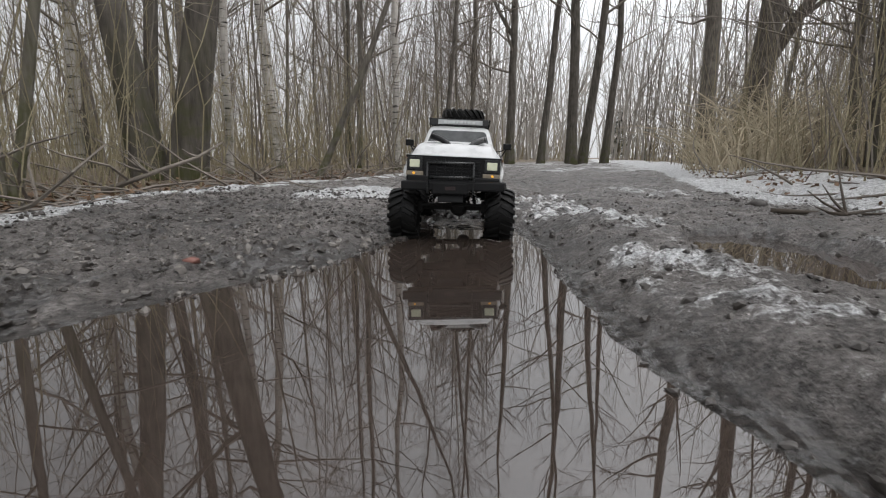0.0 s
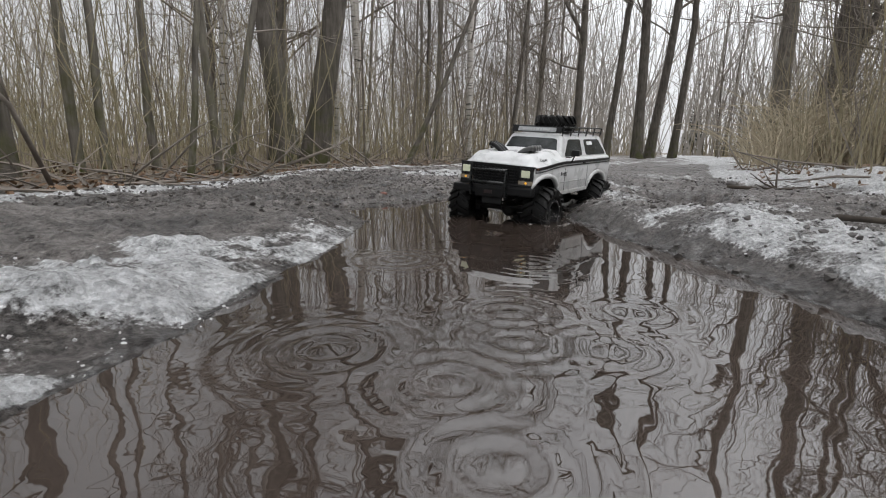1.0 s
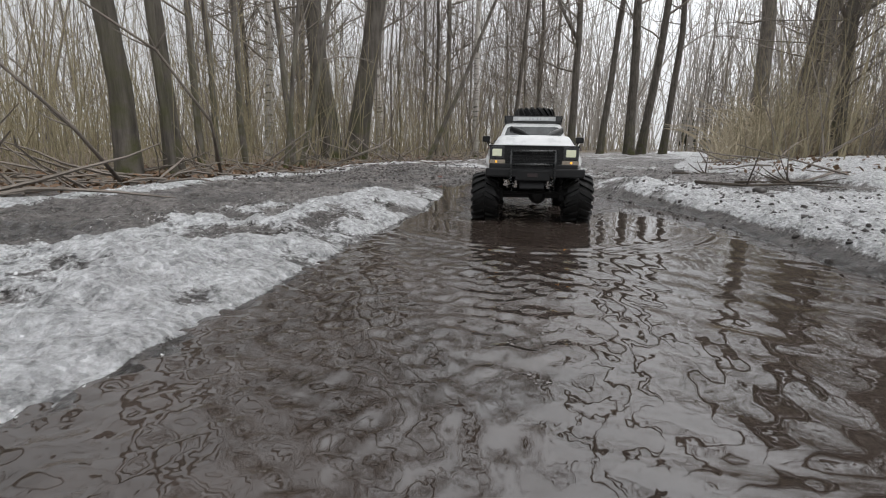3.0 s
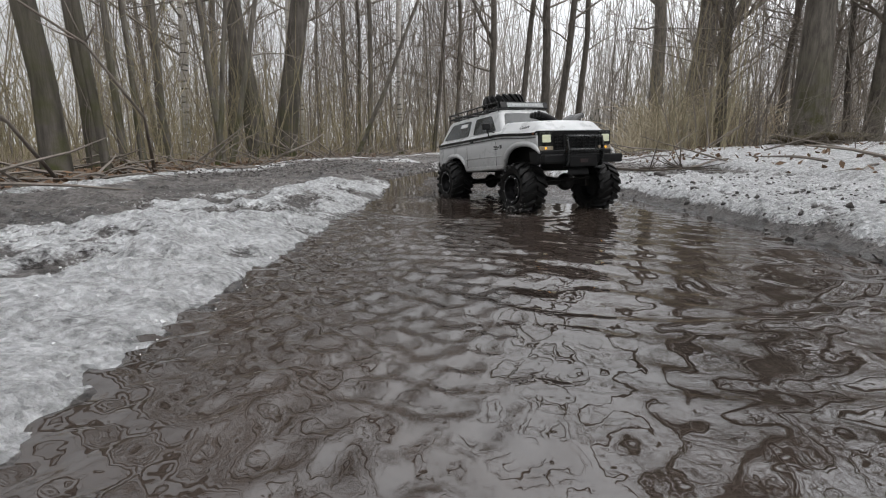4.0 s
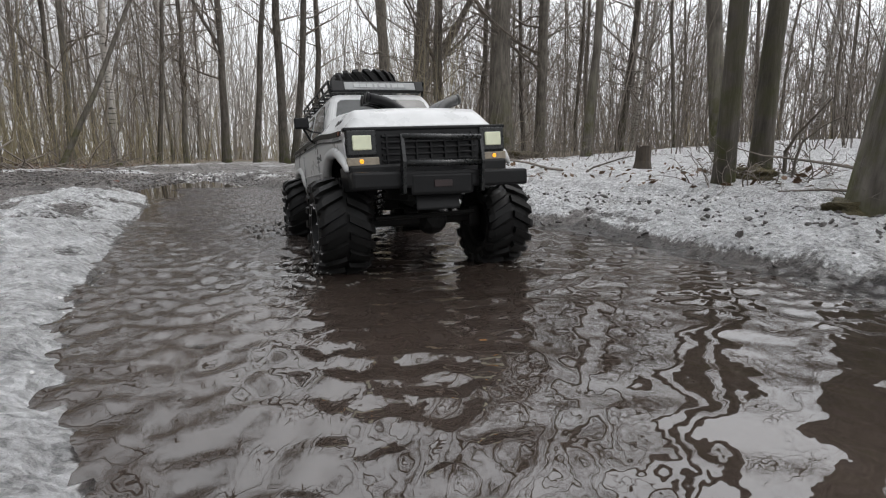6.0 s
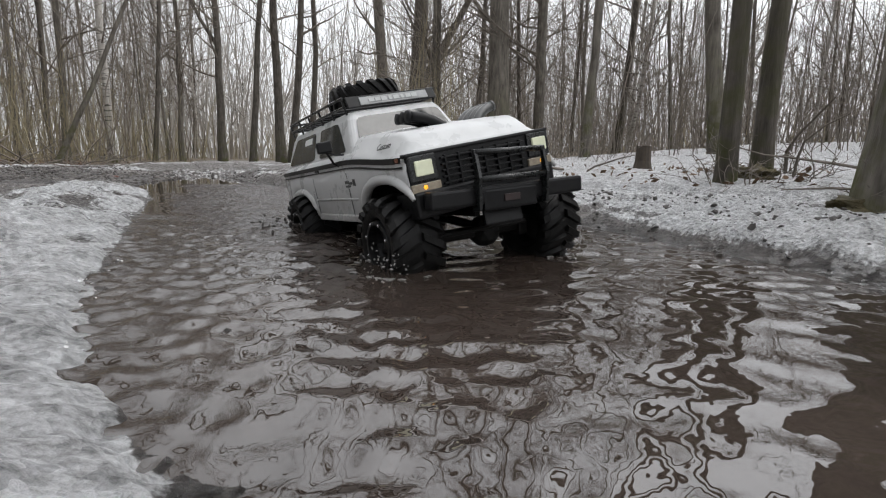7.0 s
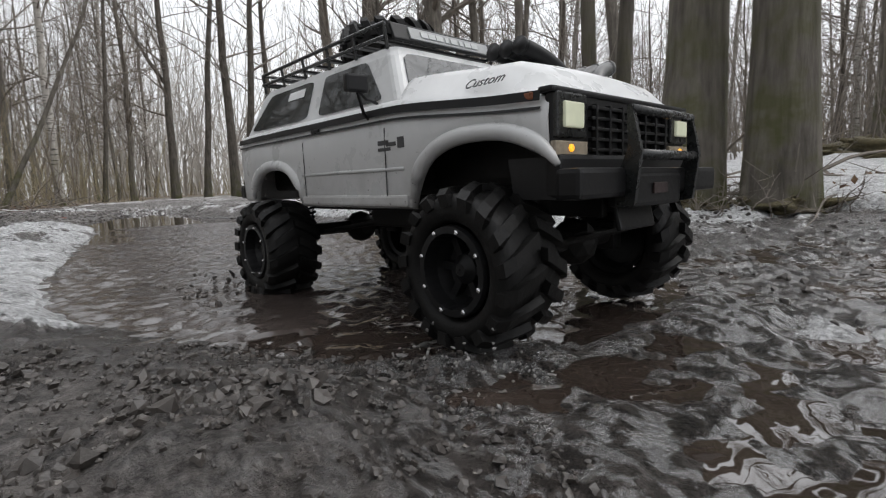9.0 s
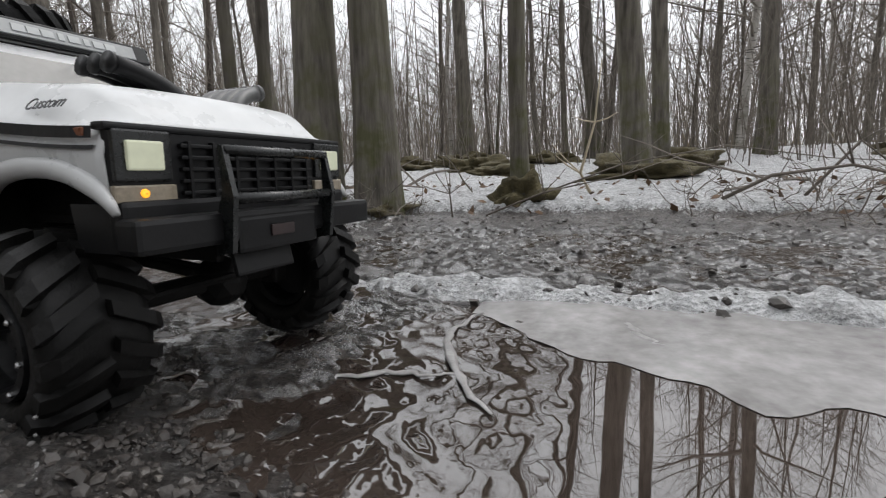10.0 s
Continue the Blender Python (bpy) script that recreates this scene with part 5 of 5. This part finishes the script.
stems("far_brush", 3400, 10.0, 34.0, (0.6, 2.0), (0.006, 0.02), "twig_olive", 24, "far brown brushwood", "undergrowth", angles=(-60, 170))


def brush(x, y, reach, count, tall, seed, label):
    """Bare brambly shoots round the foot of a tree."""
    random.seed(seed)
    verts, faces = [], []
    for k in range(count):
        w, r = random.uniform(0, 6.28), reach * random.random() ** 0.6
        p = Vector((x + r * math.cos(w), y + r * math.sin(w), 0))
        p.z = height(p.x, p.y) - 0.005
        d = Vector((math.cos(w) * 0.5, math.sin(w) * 0.5, 0)) + Vector((random.gauss(0, 0.5), random.gauss(0, 0.5), 1))
        pts, step = [p.copy()], tall * random.uniform(0.3, 1.0) / 5
        for i in range(5):
            d = d.normalized() + Vector((random.gauss(0, 0.3), random.gauss(0, 0.3), random.gauss(-0.12, 0.2)))
            p = p + d.normalized() * step
            p.z = max(p.z, height(p.x, p.y) + 0.003)
            pts.append(p.copy())
        rad = random.uniform(0.0011, 0.0024)
        tube_into(verts, faces, pts, [rad * (1 - 0.16 * i) for i in range(6)], 3, False)
        for i in (2, 3, 4):
            q = Vector((random.gauss(0, 1), random.gauss(0, 1), random.gauss(0.4, 0.6))).normalized() * step * random.uniform(0.6, 1.5)
            tube_into(verts, faces, [pts[i], pts[i] + q * 0.6, pts[i] + q * 1.1 + Vector((0, 0, 0.004))], [rad * 0.6, rad * 0.45, rad * 0.2], 3, False)
    tagged(mesh_object("brush", verts, faces, MAT["twig"]), label, "brush", kind="stuff")


brush(3.2, 3.0, 0.5, 160, 0.6, 71, "bare brown shoots round the foot of a stout tree")
brush(1.64, -0.55, 0.2, 70, 0.22, 72, "bare brambly shoots round the twin trees in the snow")
brush(1.32, -1.16, 0.2, 90, 0.16, 73, "tangle of bare shoots at the foot of the thick trees")
brush(1.45, -2.35, 0.3, 70, 0.22, 74, "bare brambly shoots standing out of the snow")
brush(2.6, 1.6, 0.8, 120, 0.5, 75, "bare brown shoots along the snowy edge of the wood")


def reeds():
    random.seed(31)
    verts, faces = [], []
    for k in range(800):
        q = random.random()
        x, y = 1.95 + 2.0 * q + random.gauss(0, 0.22), 3.9 + 1.9 * random.random() + 0.5 * q
        if x < np.interp(y, MARGIN_Y, MARGIN_R) + 0.12:
            continue
        p, d = Vector((x, y, height(x, y) - 0.02)), Vector((random.gauss(-0.05, 0.32), random.gauss(0, 0.25), 1))
        h = random.uniform(0.3, 0.85) * (1.15 - 0.3 * abs(q - 0.5))
        pts = [p.copy()]
        bend = random.gauss(0, 0.36)
        for i in range(6):
            d = d + Vector((bend * 0.5, random.gauss(0, 0.1), -0.1 * i * random.random()))
            p = p + d.normalized() * h / 6
            pts.append(p.copy())
        tube_into(verts, faces, pts, [0.006, 0.006, 0.005, 0.0045, 0.004, 0.003, 0.0015], 3, False)
    tagged(mesh_object("reed_clump", verts, faces, MAT["reed"]), "clump of dry straw-coloured reed stalks by the track", "reeds", kind="stuff")


reeds()


def litter_stuff():
    """Fallen leaves and small sticks along the edges of the wood."""
    random.seed(33)
    verts, faces = [], []
    for k in range(7000):
        y = random.uniform(-3.2, 5)
        side = random.random() < 0.55
        d = abs(random.gauss(0, 0.5))
        x = np.interp(y, MARGIN_Y, MARGIN_L) + 0.02 - d if side else np.interp(y, MARGIN_Y, MARGIN_R) + 0.05 + d
        if not side and random.random() < 0.75:
            continue
        z = height(x, y) + random.uniform(0.002, 0.012)
        s = random.uniform(0.008, 0.02)
        m = pose(x, y, z, random.gauss(0, 30), random.gauss(0, 30), random.uniform(0, 360))
        i = len(verts)
        verts += [m @ Vector(p) for p in ((-s, 0, 0), (-s * 0.2, s * 0.55, 0.003), (s, 0.1 * s, 0.002), (-s * 0.1, -s * 0.5, 0.002))]
        faces += [(i, i + 3, i + 1), (i + 1, i + 3, i + 2)]
    tagged(mesh_object("dead_leaves", verts, faces, MAT["leaf"]), "brown dead leaves along the wood's edge", "leaves", kind="stuff")
    verts, faces = [], []
    for k in range(420):
        y = random.uniform(-3.2, 5.5)
        side = random.random() < 0.86
        d = abs(random.gauss(0.05, 0.28))
        x = np.interp(y, MARGIN_Y, MARGIN_L) - d if side else np.interp(y, MARGIN_Y, MARGIN_R) + 0.08 + d
        p = Vector((x, y, height(x, y) + 0.005))
        w = random.uniform(0, 6.28)
        d = Vector((math.cos(w), math.sin(w), random.choice((0.02, 0.05, 0.3, 0.8))))
        pts = [p.copy()]
        for i in range(4):
            d = d + Vector((random.gauss(0, 0.25), random.gauss(0, 0.25), random.gauss(-0.03, 0.12)))
            p = p + d.normalized() * random.uniform(0.05, 0.14)
            p.z = max(p.z, height(p.x, p.y) + 0.004)
            pts.append(p.copy())
        r = random.uniform(0.002, 0.006)
        tube_into(verts, faces, pts, [r, r, r * 0.8, r * 0.6, r * 0.3], 4, False)
    tagged(mesh_object("fallen_twigs", verts, faces, MAT["twig"]), "tangle of fallen twigs at the wood's edge", "twigs", kind="stuff")


litter_stuff()


def lump(x, y, z, size, material, name, label, category, squash=0.6, rough=0.35, sub=2, group=""):
    bm = bmesh.new()
    bmesh.ops.create_icosphere(bm, subdivisions=sub, radius=1.0)
    o = Vector((x * 7.1, y * 5.3, 1.7))
    for v in bm.verts:
        v.co *= 1 + rough * noise.noise(v.co * 1.6 + o) + rough * 0.5 * noise.noise(v.co * 4 + o)
        v.co = Vector((v.co.x * size[0], v.co.y * size[1], v.co.z * size[2] * squash))
    ob = part(name, bm, MAT[material], None, smooth=True)
    ob.matrix_basis = pose(x, y, z, 0, 0, random.uniform(0, 360) if group else 0)
    return tagged(ob, label, category, group)


def scattered(name, count, zone, sizes, material, seed, label, category, keep, sub=1):
    """Many small lumps lying on the ground, joined."""
    random.seed(seed)
    shapes = []
    for k in range(9):
        bm = bmesh.new()
        bmesh.ops.create_icosphere(bm, subdivisions=sub, radius=1.0)
        for v in bm.verts:
            v.co *= 1 + 0.7 * noise.noise(v.co * 1.9 + Vector((k * 3.3, 0, 0))) + random.uniform(-0.34, 0.34)
        bm.verts.index_update()
        shapes.append(([v.co.copy() for v in bm.verts], [[v.index for v in f.verts] for f in bm.faces]))
        bm.free()
    verts, faces, n, tries = [], [], 0, 0
    while n < count and tries < count * 12:
        tries += 1
        x, y = random.uniform(zone[0], zone[1]), random.uniform(zone[2], zone[3])
        if not keep(x, y):
            continue
        n += 1
        s = sizes[0] + (sizes[1] - sizes[0]) * random.random() ** 3
        z = height(x, y)
        if z < -0.004:
            continue
        sv, sf = shapes[n % 9]
        m = pose(x, y, z + s * 0.18, random.gauss(0, 25), random.gauss(0, 25), random.uniform(0, 360)) @ Matrix.Diagonal((s, s * random.uniform(0.6, 1), s * random.uniform(0.45, 0.85), 1))
        i = len(verts)
        verts += [m @ v for v in sv]
        faces += [[i + q for q in f] for f in sf]
    return tagged(mesh_object(name, verts, faces, MAT[material]), label, category, kind="stuff")


def on_left_mud(x, y):
    return x < np.interp(y, SHORE_Y, SHORE_L) + 0.02


scattered("mud_clods", 5500, (-0.95, 0.3, 0.55, 2.4), (0.0015, 0.0085), "mud_clod", 41, "wet dark clods of mud on the track", "mud", on_left_mud)
scattered("mud_clods", 4500, (0.3, 1.25, -2.6, 2.4), (0.0015, 0.008), "mud_clod", 42, "wet dark clods of mud on the track", "mud", lambda x, y: x > np.interp(y, SHORE_Y, SHORE_R) - 0.02)
scattered("mud_clods", 9500, (-0.35, 0.35, -2.0, -1.38), (0.0007, 0.0032), "mud_clod", 43, "wet dark clods of mud beside the puddle", "mud", lambda x, y: on_left_mud(x, y) and x > -0.3 - 0.3 * (y + 1.2) * -1)
scattered("mud_clods", 1300, (-0.25, 0.2, -1.8, -1.4), (0.0015, 0.005), "mud_clod", 49, "turned-up black clods of mud beside the puddle", "mud", lambda x, y: on_left_mud(x, y) and fbm(np.array([x * 9.0]), np.array([y * 9.0]), 3)[0] > 0.04)
scattered("pebbles", 350, (-0.5, 0.25, -2.2, -1.3), (0.0008, 0.0028), "stone", 44, "small pale pebbles in the mud", "pebbles", on_left_mud)
scattered("pebbles", 420, (-0.6, 0.1, 0.75, 1.5), (0.002, 0.009), "stone", 45, "small grey pebbles in the mud", "pebbles", on_left_mud)
scattered("ice_crumbs", 2400, (-0.5, 0.03, -1.15, 0.1), (0.0008, 0.0022), "ice", 46, "crumbs of dirty ice on the shore", "ice", on_left_mud)
scattered("ice_crumbs", 1800, (0.5, 1.3, -1.5, 1.2), (0.0008, 0.002), "ice", 47, "crumbs of dirty ice on the bank", "ice", lambda x, y: x > np.interp(y, SHORE_Y, SHORE_R) + 0.03)
scattered("slush", 420, (0.0, 0.5, -0.9, 2.4), (0.004, 0.012), "ice", 48, "lumps of slush in the wheel track", "slush", lambda x, y: y > 1.5)

random.seed(50)
red = lump(-0.2, 1.06, height(-0.2, 1.06) + 0.003, (0.012, 0.009, 0.009), "red_stone", "red_stone", "small reddish brick fragment in the mud", "stone")
for x, y, s in ((-0.62, -0.02, 0.012), (-0.4, 0.35, 0.01), (-0.5, 1.25, 0.02), (-0.3, 1.5, 0.018), (1.0, -0.55, 0.014), (0.9, 0.5, 0.02), (1.1, 0.9, 0.022), (1.05, 2.0, 0.03)):
    lump(x, y, height(x, y) + s * 0.2, (s, s * 0.8, s), "mud_clod", "mud_clod", "dark wet clod of mud on the track", "mud", group="larger clods of mud")
# stump and mossy root mounds
def stump(x, y):
    random.seed(52)
    bm = bmesh.new()
    z0, n = height(x, y), 12
    rows = []
    for h, r in ((-0.03, 0.052), (0.01, 0.042), (0.04, 0.035), (0.08, 0.034), (0.108, 0.033), (0.1, 0.022), (0.095, 0.004)):
        rows.append([bm.verts.new((r * (1 + 0.2 * noise.noise(Vector((k * 1.3, h * 9, 0)))) * math.cos(6.2832 * k / n), r * math.sin(6.2832 * k / n), h + (0.02 * noise.noise(Vector((k * 0.9, 3, 0))) if h > 0.09 else 0))) for k in range(n)])
    for a, c in zip(rows, rows[1:]):
        for k in range(n):
            bm.faces.new((a[k], a[(k + 1) % n], c[(k + 1) % n], c[k]))
    bm.faces.new(rows[-1])
    ob = part("stump", bm, MAT["dead_wood"], None)
    ob.matrix_basis = pose(x, y, z0)
    tagged(ob, "short dark rotten stump standing in the snow", "stump")


stump(2.0, 0.2)
for x, y, w, h in ((1.47, -1.66, 0.085, 0.085), (2.25, -2.02, 0.2, 0.07), (2.65, -2.0, 0.2, 0.09), (1.34, -1.22, 0.11, 0.035), (1.29, -1.03, 0.1, 0.03), (1.69, -0.51, 0.07, 0.03), (5.0, -0.35, 0.3, 0.1), (3.6, -0.9, 0.25, 0.09), (3.3, -2.3, 0.25, 0.1), (4.1, -3.9, 0.35, 0.12), (3.0, -1.2, 0.2, 0.07), (3.25, 3.15, 0.35, 0.14), (4.0, -0.2, 0.22, 0.08), (4.4, -1.3, 0.25, 0.09)):
    lump(x, y, height(x, y), (w, w * 0.9, h), "moss_root", "root_mound", "brown mossy root mound rising from the snow", "mound", 0.9, 0.85, 4, "root mounds")


def stick(points, radius, label, name="fallen_branch", material="twig"):
    verts, faces = [], []
    n = len(points)
    tube_into(verts, faces, points, [radius * (1 - 0.7 * k / (n - 1)) for k in range(n)], 6)
    random.seed(int(abs(points[0][0]) * 1000))
    for k in range(5):
        i = random.randint(1, n - 2)
        d = Vector((random.gauss(0, 0.5), random.gauss(0, 0.5), random.uniform(0.1, 0.9))).normalized() * random.uniform(0.06, 0.16)
        p = Vector(points[i])
        tube_into(verts, faces, [p, p + d * 0.6, p + d * 1.1 + Vector((0, 0, 0.01))], [radius * 0.5, radius * 0.35, radius * 0.15], 4)
    tagged(mesh_object(name, verts, faces, MAT[material], smooth=True), label, "branch")


def on_ground(x, y, up=0.01):
    return (x, y, height(x, y) + up)


stick([on_ground(1.3, -1.7, 0.05), (1.36, -1.95, 0.16), (1.42, -2.2, 0.2), (1.5, -2.45, 0.16), (1.55, -2.7, 0.14)], 0.0028, "thin fallen branch across the snow", material="twig")
stick([on_ground(1.25, -1.6, 0.01), (1.3, -1.75, 0.09), (1.38, -1.95, 0.13), (1.5, -2.1, 0.18)], 0.003, "thin leaning twig in the snow", material="twig")
stick([on_ground(1.45, -2.2, 0.0), (1.4, -2.3, 0.12), (1.36, -2.45, 0.14), (1.36, -2.65, 0.08), (1.35, -2.8, 0.1)], 0.006, "dark brambly fallen branch in the snow")
stick([on_ground(1.5, -2.4, 0.0), (1.47, -2.5, 0.2), (1.5, -2.6, 0.12), (1.5, -2.75, 0.05)], 0.005, "dark brambly fallen branch in the snow")
stick([on_ground(1.62, -1.85, 0.0), (1.6, -1.82, 0.14), (1.63, -1.86, 0.3), (1.58, -1.88, 0.48)], 0.006, "pale upright sapling in the snow", "sapling", "reed")
stick([on_ground(1.28, -1.28, 0.0), (1.3, -1.27, 0.08), (1.27, -1.29, 0.17)], 0.003, "thin dry stalk at the snow's edge", "stalk")
stick([on_ground(1.26, -1.5, 0.0), (1.27, -1.49, 0.09), (1.25, -1.5, 0.2)], 0.003, "thin dry stalk at the snow's edge", "stalk")
stick([on_ground(0.75, 0.62), on_ground(0.9, 0.6, 0.014), on_ground(1.05, 0.66, 0.012), on_ground(1.2, 0.64, 0.012)], 0.006, "dark fallen branch lying on the slush", material="dead_wood")
stick([on_ground(0.95, 0.85), on_ground(1.1, 0.8, 0.012), on_ground(1.3, 0.88, 0.012)], 0.0065, "dark fallen branch lying on the slush", material="dead_wood")
stick([on_ground(0.95, 1.75), on_ground(1.1, 1.7, 0.012), on_ground(1.25, 1.78, 0.012)], 0.008, "dark fallen branch lying by the snow", material="dead_wood")
stick([on_ground(-1.15, 2.1, 0.02), (-1.0, 2.15, 0.1), (-0.9, 2.3, 0.16), (-0.85, 2.4, 0.22)], 0.012, "bent fallen bough at the track's edge")
stick([on_ground(-1.2, 0.9, 0.0), (-1.12, 0.75, 0.25), (-1.18, 0.55, 0.5), (-1.3, 0.3, 0.65), (-1.45, 0.0, 0.7)], 0.008, "arching dark twig at the track's edge")
stick([on_ground(-1.15, 0.3, 0.0), (-1.1, 0.1, 0.2), (-1.2, -0.1, 0.45), (-1.3, -0.3, 0.6)], 0.007, "arching dark twig at the track's edge")


def spruce(x, y, h):
    random.seed(61)
    tree = tagged(new("spruce"), "small dark green spruce far down the track", "tree")
    tv, tf, cv, cf = [], [], [], []
    tube_into(tv, tf, [(0, 0, -0.1), (0, 0, h)], [0.06, 0.01], 6)
    for k in range(170):
        q = random.random() ** 0.8
        w, z = random.uniform(0, 6.28), h * (0.12 + 0.86 * q)
        r = h * 0.24 * (1 - q) + 0.05
        d = Vector((math.cos(w) * r, math.sin(w) * r, -0.25 * r))
        s = Vector((-math.sin(w), math.cos(w), 0)) * r * 0.24
        p = Vector((0, 0, z))
        for lift in (0.0, -0.05):
            i = len(cv)
            cv += [p, p + d * 0.6 + s, p + d + Vector((0, 0, lift)), p + d * 0.6 - s]
            cf += [(i, i + 1, i + 2, i + 3)]
    mesh_object("trunk", tv, tf, MAT["bark_dark"], tree)
    mesh_object("crown", cv, cf, MAT["spruce"], tree, "dark green needles")
    tree.matrix_basis = pose(x, y, height(x, y))


spruce(7.0, 25.0, 2.6)



# ---- what moves ----
# seconds, place of the front axle on the ground, turn, pitch and roll of the body
DRIVE = [
    (0, 0.136, 1.428, 0.004, -0.3, 0.2, 2.6),
    (0.5, 0.2, 0.98, -0.010, -3.9, 3.0, 2.9),
    (1, 0.176, 0.800, -0.034, -25.5, 1.6, 3.5),
    (1.5, 0.136, 0.735, -0.044, -8.8, 0.5, 3.1),
    (2, 0.205, 0.373, -0.012, -6.4, -5.9, -4.8),
    (2.8, 0.235, 0.02, -0.008, 2.0, -4.0, 0.0),
    (3.5, 0.273, -0.220, 0.002, 8.8, -4.3, 1.1),
    (4, 0.407, -0.241, 0.000, 27.6, -4.4, -1.1),
    (4.5, 0.412, -0.517, 0.006, 7.9, -4.5, 0.8),
    (5, 0.326, -0.730, 0.006, -3.3, -3.2, -4.9),
    (5.5, 0.301, -0.910, 0.006, -9.3, -3.8, -1.0),
    (6.3, 0.34, -0.94, -0.012, 0.0, -4.0, -6.0),
    (7, 0.358, -0.972, -0.028, 3.7, -4.9, -10.9),
    (7.5, 0.287, -1.134, -0.036, -8.5, -0.1, -2.6),
    (8, 0.285, -1.227, -0.026, -3.0, -1.5, 1.3),
    (8.5, 0.295, -1.266, -0.008, 4.7, -0.3, 2.5),
    (9, 0.371, -1.500, 0.004, 10.6, 0.3, -0.5),
    (9.5, 0.322, -1.547, 0.012, -0.5, 0.8, 1.2),
    (10, 0.215, -1.680, 0.004, -3.1, 1.4, -0.5),
]


def drive_at(t):
    ts = [r[0] for r in DRIVE]
    return [float(np.interp(t, ts, [r[k] for r in DRIVE])) for k in range(1, 7)]


def full_pose(x, y, z, yaw, pitch, roll):
    return pose(x, y, z) @ Matrix.Rotation(radians(yaw), 4, "Z") @ Matrix.Rotation(radians(pitch), 4, "X") @ Matrix.Rotation(radians(roll), 4, "Y")


def motions():
    root_rows, body_rows = [], []
    for t, x, y, z, yaw, pitch, roll in DRIVE:
        m, rigid = full_pose(x, y, z, yaw, pitch, roll), full_pose(x, y, z, yaw, pitch * 0.75, roll * 0.45)
        root_rows.append((t, rigid))
        body_rows.append((t, rigid.inverted() @ m))
    walk(truck, root_rows)
    walk(truck_body, body_rows)
    # the wheels roll by the way that the truck has gone, and slip a little
    way, turn, spin = 0.0, 0.0, []
    before = drive_at(0)
    for k in range(101):
        now = drive_at(k / 10)
        way = math.hypot(now[0] - before[0], now[1] - before[1])
        turn += min(70.0, math.degrees(way / WHEEL_R) * 1.1 + 6)
        before = now
        spin.append((k / 10, turn))
    for wheel in truck_wheels:
        at = wheel.location.copy()
        rows = []
        for t, a in spin:
            x, y, z, yaw, pitch, roll = drive_at(t)
            foot = full_pose(x, y, z, yaw, pitch * 0.75, roll * 0.45) @ Vector((at.x, at.y, 0))
            # the springs let a wheel down until it stands on the bed
            bed = -0.005 if foot.y > -1.45 else 0.005
            rows.append((t, pose(at.x, at.y, at.z + min(0.0, max(-0.024, bed - foot.z - AXLE_Z + WHEEL_R)), a, 0, 0)))
        walk(wheel, rows)
    # spray goes with the wheels
    for thing, s in splashes:
        rows = []
        for t, x, y, z, yaw, pitch, roll in DRIVE:
            m = full_pose(x, y, 0, yaw, 0, 0) @ Matrix.Translation((s * TRACK, 0, 0))
            rows.append((t, m))
        walk(thing, rows)
    walk(spray, [(r[0], full_pose(r[1], r[2], 0, r[4], 0, 0) @ Matrix.Translation((-TRACK, WHEELBASE, 0))) for r in DRIVE])
    # the slurry trails behind the truck without turning
    walk(wake, [(r[0], pose(0.5 * r[1] + 0.12, r[2] + 0.02, 0)) for r in DRIVE])
    # the ripples drift down the puddle
    walk(water, [(0, pose(0, 0, 0)), (3, pose(0.02, -0.05, 0)), (6, pose(-0.02, -0.12, 0)), (10, pose(0.01, -0.18, 0))])


motions()
